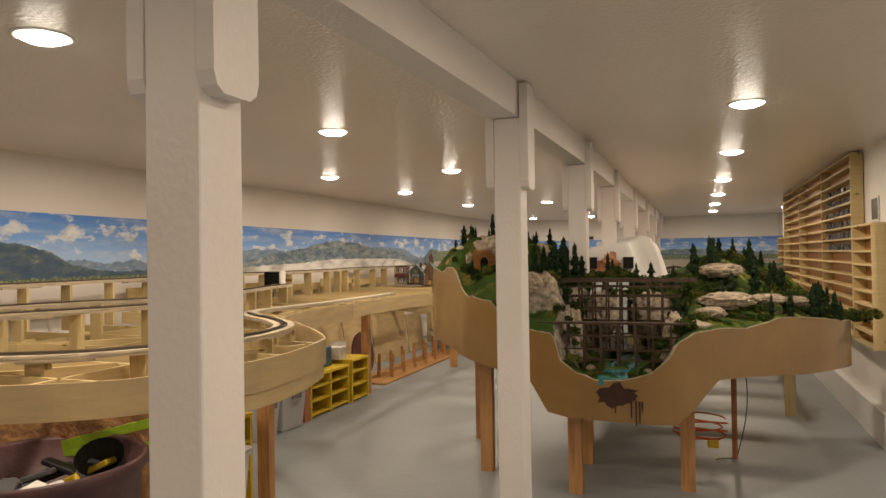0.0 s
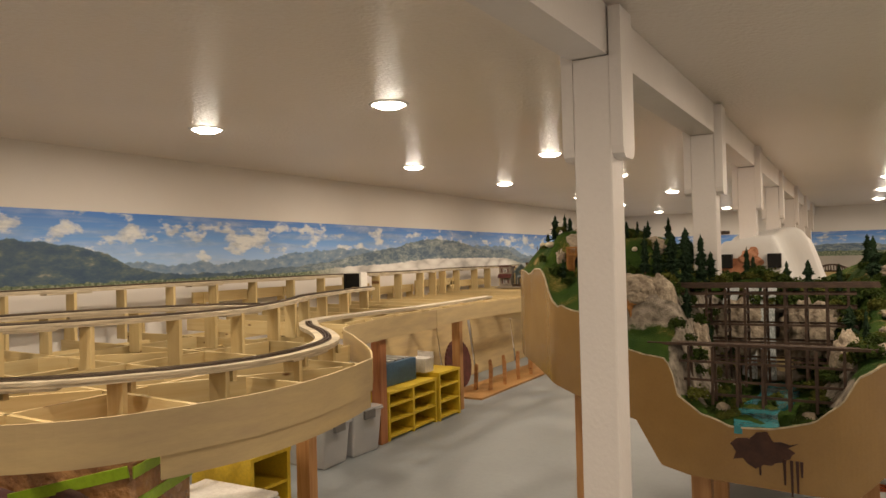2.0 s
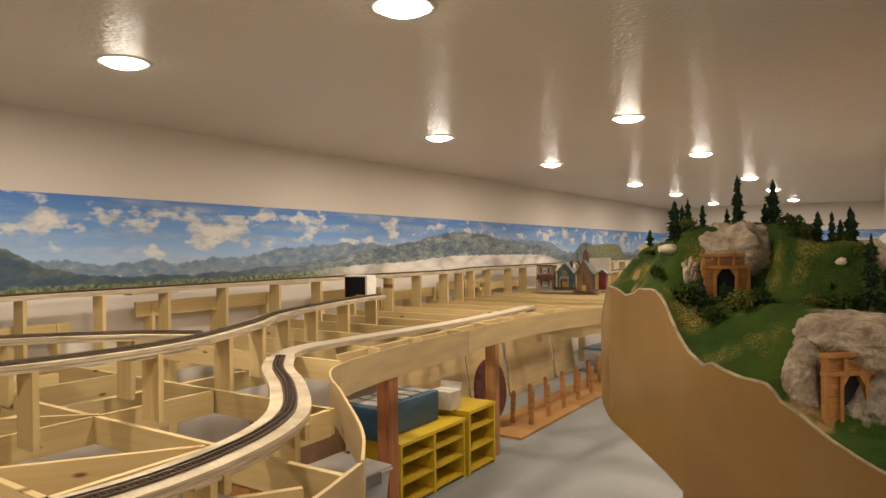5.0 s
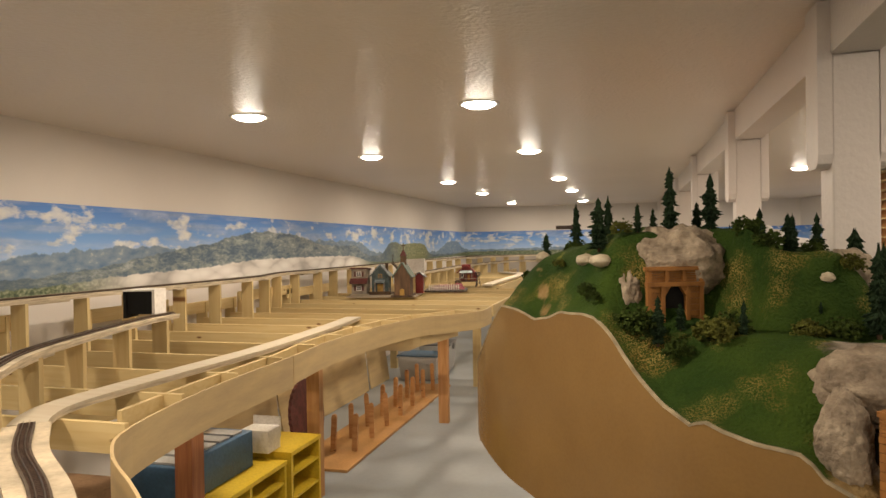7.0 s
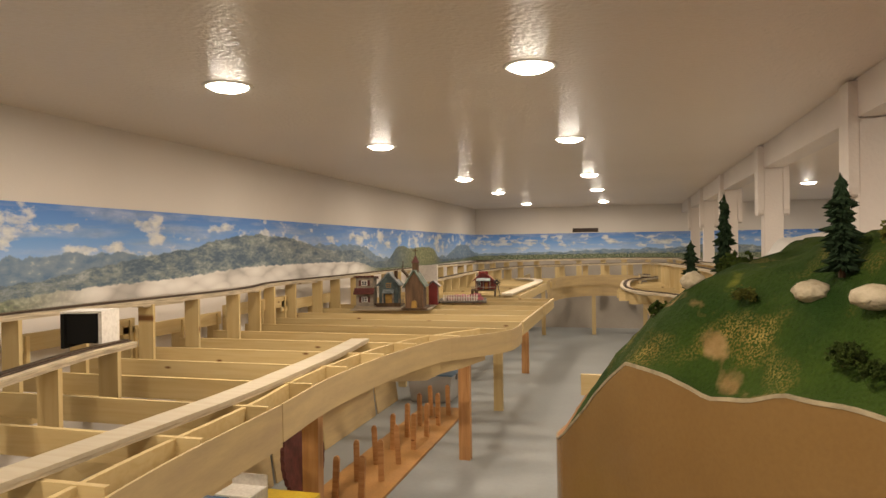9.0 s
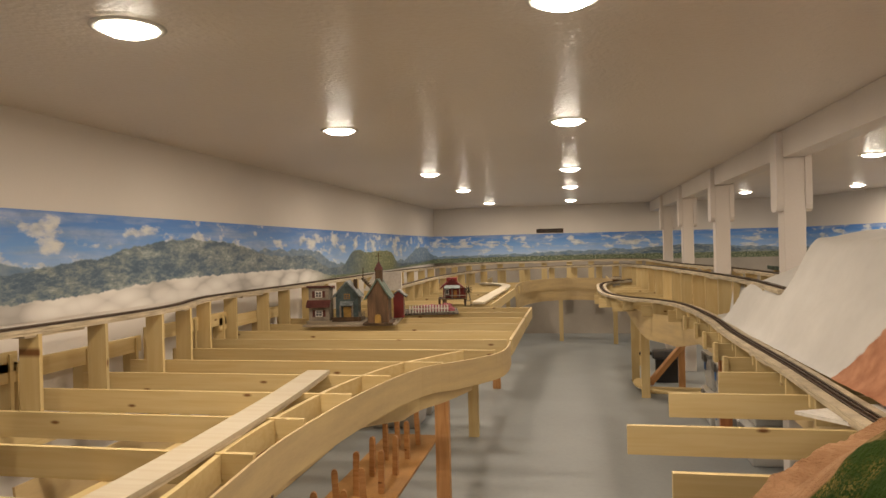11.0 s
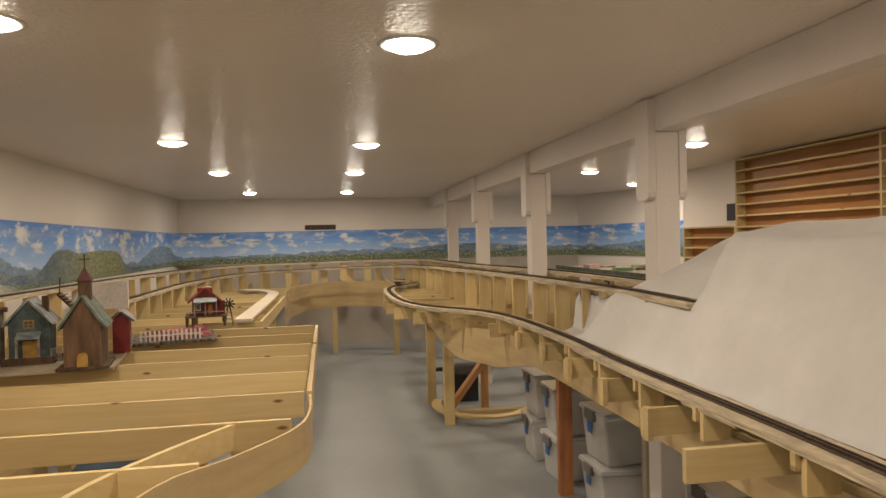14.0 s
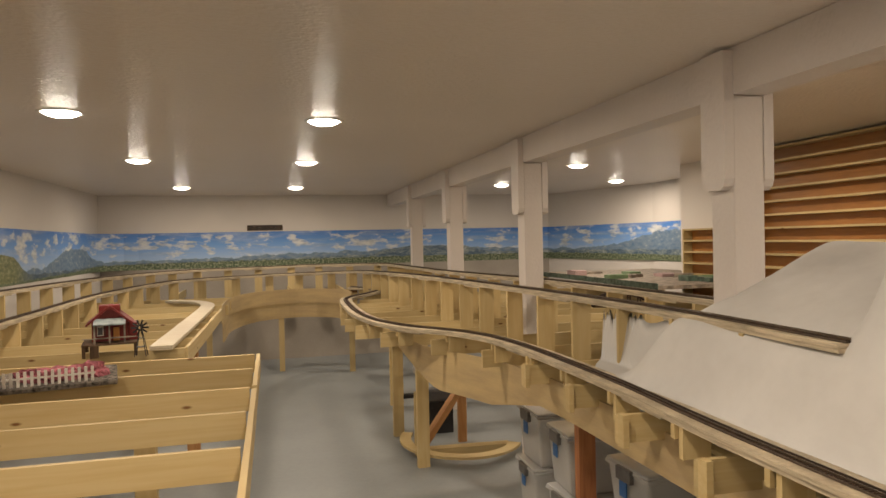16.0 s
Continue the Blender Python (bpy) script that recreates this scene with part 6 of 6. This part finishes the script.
part("door", bm, M_OCHRE, church)
shed = house("red_shed", -3.565, 10.33, 1.0845, 0.085, 0.13, 0.19, 0.225, M_RED, M_LID, "small barn-red model shed with black roof and white doors", 10, (), None, size=1.0)
for k in range(2):
    part("barn_door", box(0.043, 0.047, -0.045 + 0.05 * k, -0.003 + 0.05 * k, 0.02, 0.10, 0.001), M_CREAM, shed)
stair = thing("model_staircase", "brown weathered wooden model staircase behind the cottages", "model stairs", (-3.80, 10.33, 1.0845), 10)
part("tower", box(-0.03, 0.05, -0.03, 0.05, 0.0, 0.20, 0.002), M_OLDWOOD, stair)
for k in range(9):
    part("tread", box(0.035 - 0.014 * k, 0.065 - 0.014 * k, -0.045, 0.045, 0.195 + 0.017 * k, 0.200 + 0.017 * k), M_GREYPLY, stair)
for y in (-0.04, 0.04):
    lumber("stringer", stair, (0.06, y, 0.19), (-0.08, y, 0.345), 0.006, 0.016, M_OLDWOOD)
lumber("rail_post", stair, (-0.075, -0.04, 0.34), (-0.07, -0.04, 0.43), 0.006, 0.006, M_OLDWOOD)
cabin = house("red_cabin", -3.34, 11.66, 1.150, 0.17, 0.16, 0.10, 0.175, M_RED, M_RED, "red model cabin with a porch on stilts", 10, ((-0.045, 0.03, 0.03, 0.05),), (0.03, 0.03, 0.07), False, size=1.1)
bm = box(-0.075, 0.075, -0.15, -0.0805, 0.088, 0.095, 0.001)
for v in bm.verts:
    v.co.z += 0.35 * (v.co.y + 0.15)
part("porch_roof", bm, M_PALEBLUE, cabin)
for u in (-0.07, 0.0, 0.07):
    part("porch_post", box(u - 0.004, u + 0.004, -0.145, -0.137, -0.004, 0.088), M_CREAM, cabin)
part("porch_rail", box(-0.125, 0.125, -0.155, -0.151, 0.022, 0.028), M_CREAM, cabin)
part("side_wing", box(0.086, 0.13, -0.05, 0.07, -0.004, 0.085, 0.002), M_RED, cabin)
part("ladder", box(-0.09, -0.05, -0.18, -0.161, -0.072, -0.006, 0.001), M_OLDWOOD, cabin)
part("deck", box(-0.13, 0.13, -0.16, 0.10, -0.012, -0.004), M_OLDWOOD, cabin)
part("dormer", box(-0.05, 0.05, -0.07, 0.02, 0.145, 0.185, 0.003), M_RED, cabin)
for x in (-0.12, 0.12):
    for y in (-0.15, 0.09):
        part("stilt", box(x - 0.008, x + 0.008, y - 0.008, y + 0.008, -0.073, -0.0125), M_OLDWOOD, cabin)
ob = thing("model_windmill", "small dark metal model windmill on a lattice tower", "model windmill", (-3.13, 11.40, 1.08))
for sx in (-1, 1):
    for sy in (-1, 1):
        lumber("tower_leg", ob, (sx * 0.03, sy * 0.03, 0), (sx * 0.006, sy * 0.006, 0.15), 0.004, 0.004, M_STEEL)
for z in (0.05, 0.1):
    r_ = 0.03 - 0.024 * z / 0.15
    part("brace", box(-r_, r_, -r_, r_, z, z + 0.003), M_STEEL, ob)
for k in range(10):
    part("blade", box(0.008, 0.045, -0.005, 0.005, -0.001, 0.001), M_STEEL, ob, "", False, pose(0, -0.02, 0.16, 90, 0, 0) @ pose(0, 0, 0, 0, 0, 36 * k) @ pose(0, 0, 0, 25, 0, 0))
part("tail", box(-0.002, 0.002, 0.0, 0.06, 0.15, 0.175), M_STEEL, ob)
ob = thing("flower_garden", "model garden of grey gravel with pink flowers and white picket fence", "model garden", (-3.40, 10.82, 1.0705), 12)
part("gravel_bed", box(-0.24, 0.26, -0.22, 0.24, 0, 0.02, 0.006), mat("model_gravel", (0.22, 0.19, 0.16), 0.95, var=0.5, scale=60, fine=200, bump=1), ob)
for k in range(14):
    part("picket", box(-0.006, 0.006, -0.003, 0.003, 0.02, 0.085), M_WHITEP, ob, "", False, pose(-0.18 + k * 0.026, -0.17, 0))
part("fence_rail", box(-0.19, 0.17, -0.167, -0.163, 0.05, 0.058), M_WHITEP, ob)
part("flower_patch", rough_ball(30, 1.0, 3, (0.13, 0.07, 0.045), 0.5, 4), M_PINK, ob, "pink flowers", False, pose(0.0, -0.06, 0.03))
part("flower_patch", rough_ball(32, 1.0, 3, (0.09, 0.06, 0.05), 0.6, 5), M_PINK, ob, "pink flowers", False, pose(0.14, -0.05, 0.035))
part("flower_patch", rough_ball(31, 1.0, 3, (0.05, 0.04, 0.03), 0.5, 4), M_PINK, ob, "pink flowers", False, pose(-0.12, 0.06, 0.03))
ob = thing("foam_panel", "white foam panel with a slanted end standing beside the track", "foam panel", (-3.88, 10.98, 1.07), 4)
bm = bmesh.new()
bm.faces.new([bm.verts.new((u, 0.0, v)) for u, v in ((-0.21, 0.20), (0.17, 0.20), (0.17, 0.382), (-0.09, 0.374))])
r = bmesh.ops.extrude_face_region(bm, geom=bm.faces[:])
bmesh.ops.translate(bm, vec=(0, 0.025, 0), verts=[v for v in r["geom"] if isinstance(v, bmesh.types.BMVert)])
part("panel", bm, M_WHITEP, ob)
part("support", box(-0.12, 0.10, 0.0, 0.02, 0.0, 0.199), M_PINE, ob)
# small bridge model lying on the joists
ob = thing("model_bridge_span", "dark brown curved model bridge span set on a pine block", "model bridge", (-0.13, 11.5, 1.0605), -20)
part("block", box(-0.08, 0.08, -0.05, 0.05, 0.0, 0.15, 0.002), M_PINE, ob)
for s in (-1, 1):
    arch = [Vector((-0.17 + 0.034 * i, s * 0.045, 0.205 + 0.05 * math.sin(math.pi * i / 10))) for i in range(11)]
    child("arch", mesh_of("arch", *strip(arch, 0.012, 0.0, 0.016), M_TRESTLE), ob)
part("deck", box(-0.18, 0.18, -0.055, 0.055, 0.1505, 0.17, 0.002), M_OLDWOOD, ob)
for i in range(5):
    for s in (-1, 1):
        part("post", box(-0.141 + 0.068 * i, -0.131 + 0.068 * i, s * 0.045 - 0.005, s * 0.045 + 0.005, 0.1705, 0.195 + 0.045 * math.sin(math.pi * (i + 0.5) / 5)), M_TRESTLE, ob)
# black portal box where the middle track goes under the upper deck
ob = thing("portal_box", "white box with a black tunnel opening under the upper deck", "portal box", (-4.02, 6.45, 1.24), 14)
part("shell_side", box(0.075, 0.09, -0.12, 0.03, 0, 0.15), M_WHITEP, ob)
part("shell_side", box(-0.09, -0.075, -0.12, 0.03, 0, 0.15), M_BLACK, ob, "black painted side")
part("shell_top", box(-0.09, 0.09, -0.12, 0.03, 0.151, 0.16), M_WHITEP, ob)
# black filling paints the dark inside of the box
part("dark_inside", box(-0.074, 0.074, -0.10, 0.025, 0.02, 0.150), M_BLACK, ob)
# green card model of a town on the alcove table
ob = thing("town_model_table", "low table with green and pink card model buildings", "model town", (1.35, 13.2, 0))
part("table_top", box(-0.8, 0.75, -1.1, 1.5, 1.26, 1.29), M_CREAM, ob)
part("green_front", box(-0.806, -0.801, -1.1, 1.5, 1.26, 1.31), M_VERDI, ob)
for x, y in ((-0.72, -1.0), (0.15, -1.0), (-0.72, 1.4), (0.67, 1.4)):
    leg("leg", ob, x, y, 1.26, 0.06, 0.04)
for k in range(14):
    x, y = rnd.uniform(-0.7, 0.05), rnd.uniform(-1.0, 1.2)
    w, d, h = rnd.uniform(0.08, 0.2), rnd.uniform(0.1, 0.25), rnd.uniform(0.02, 0.05)
    part("card_building", box(x, x + w, y, y + d, 1.291, 1.291 + h), (M_CARDGREEN, M_CREAM, M_CARDGREEN, M_VERDI, M_CARDPINK)[k % 5], ob)
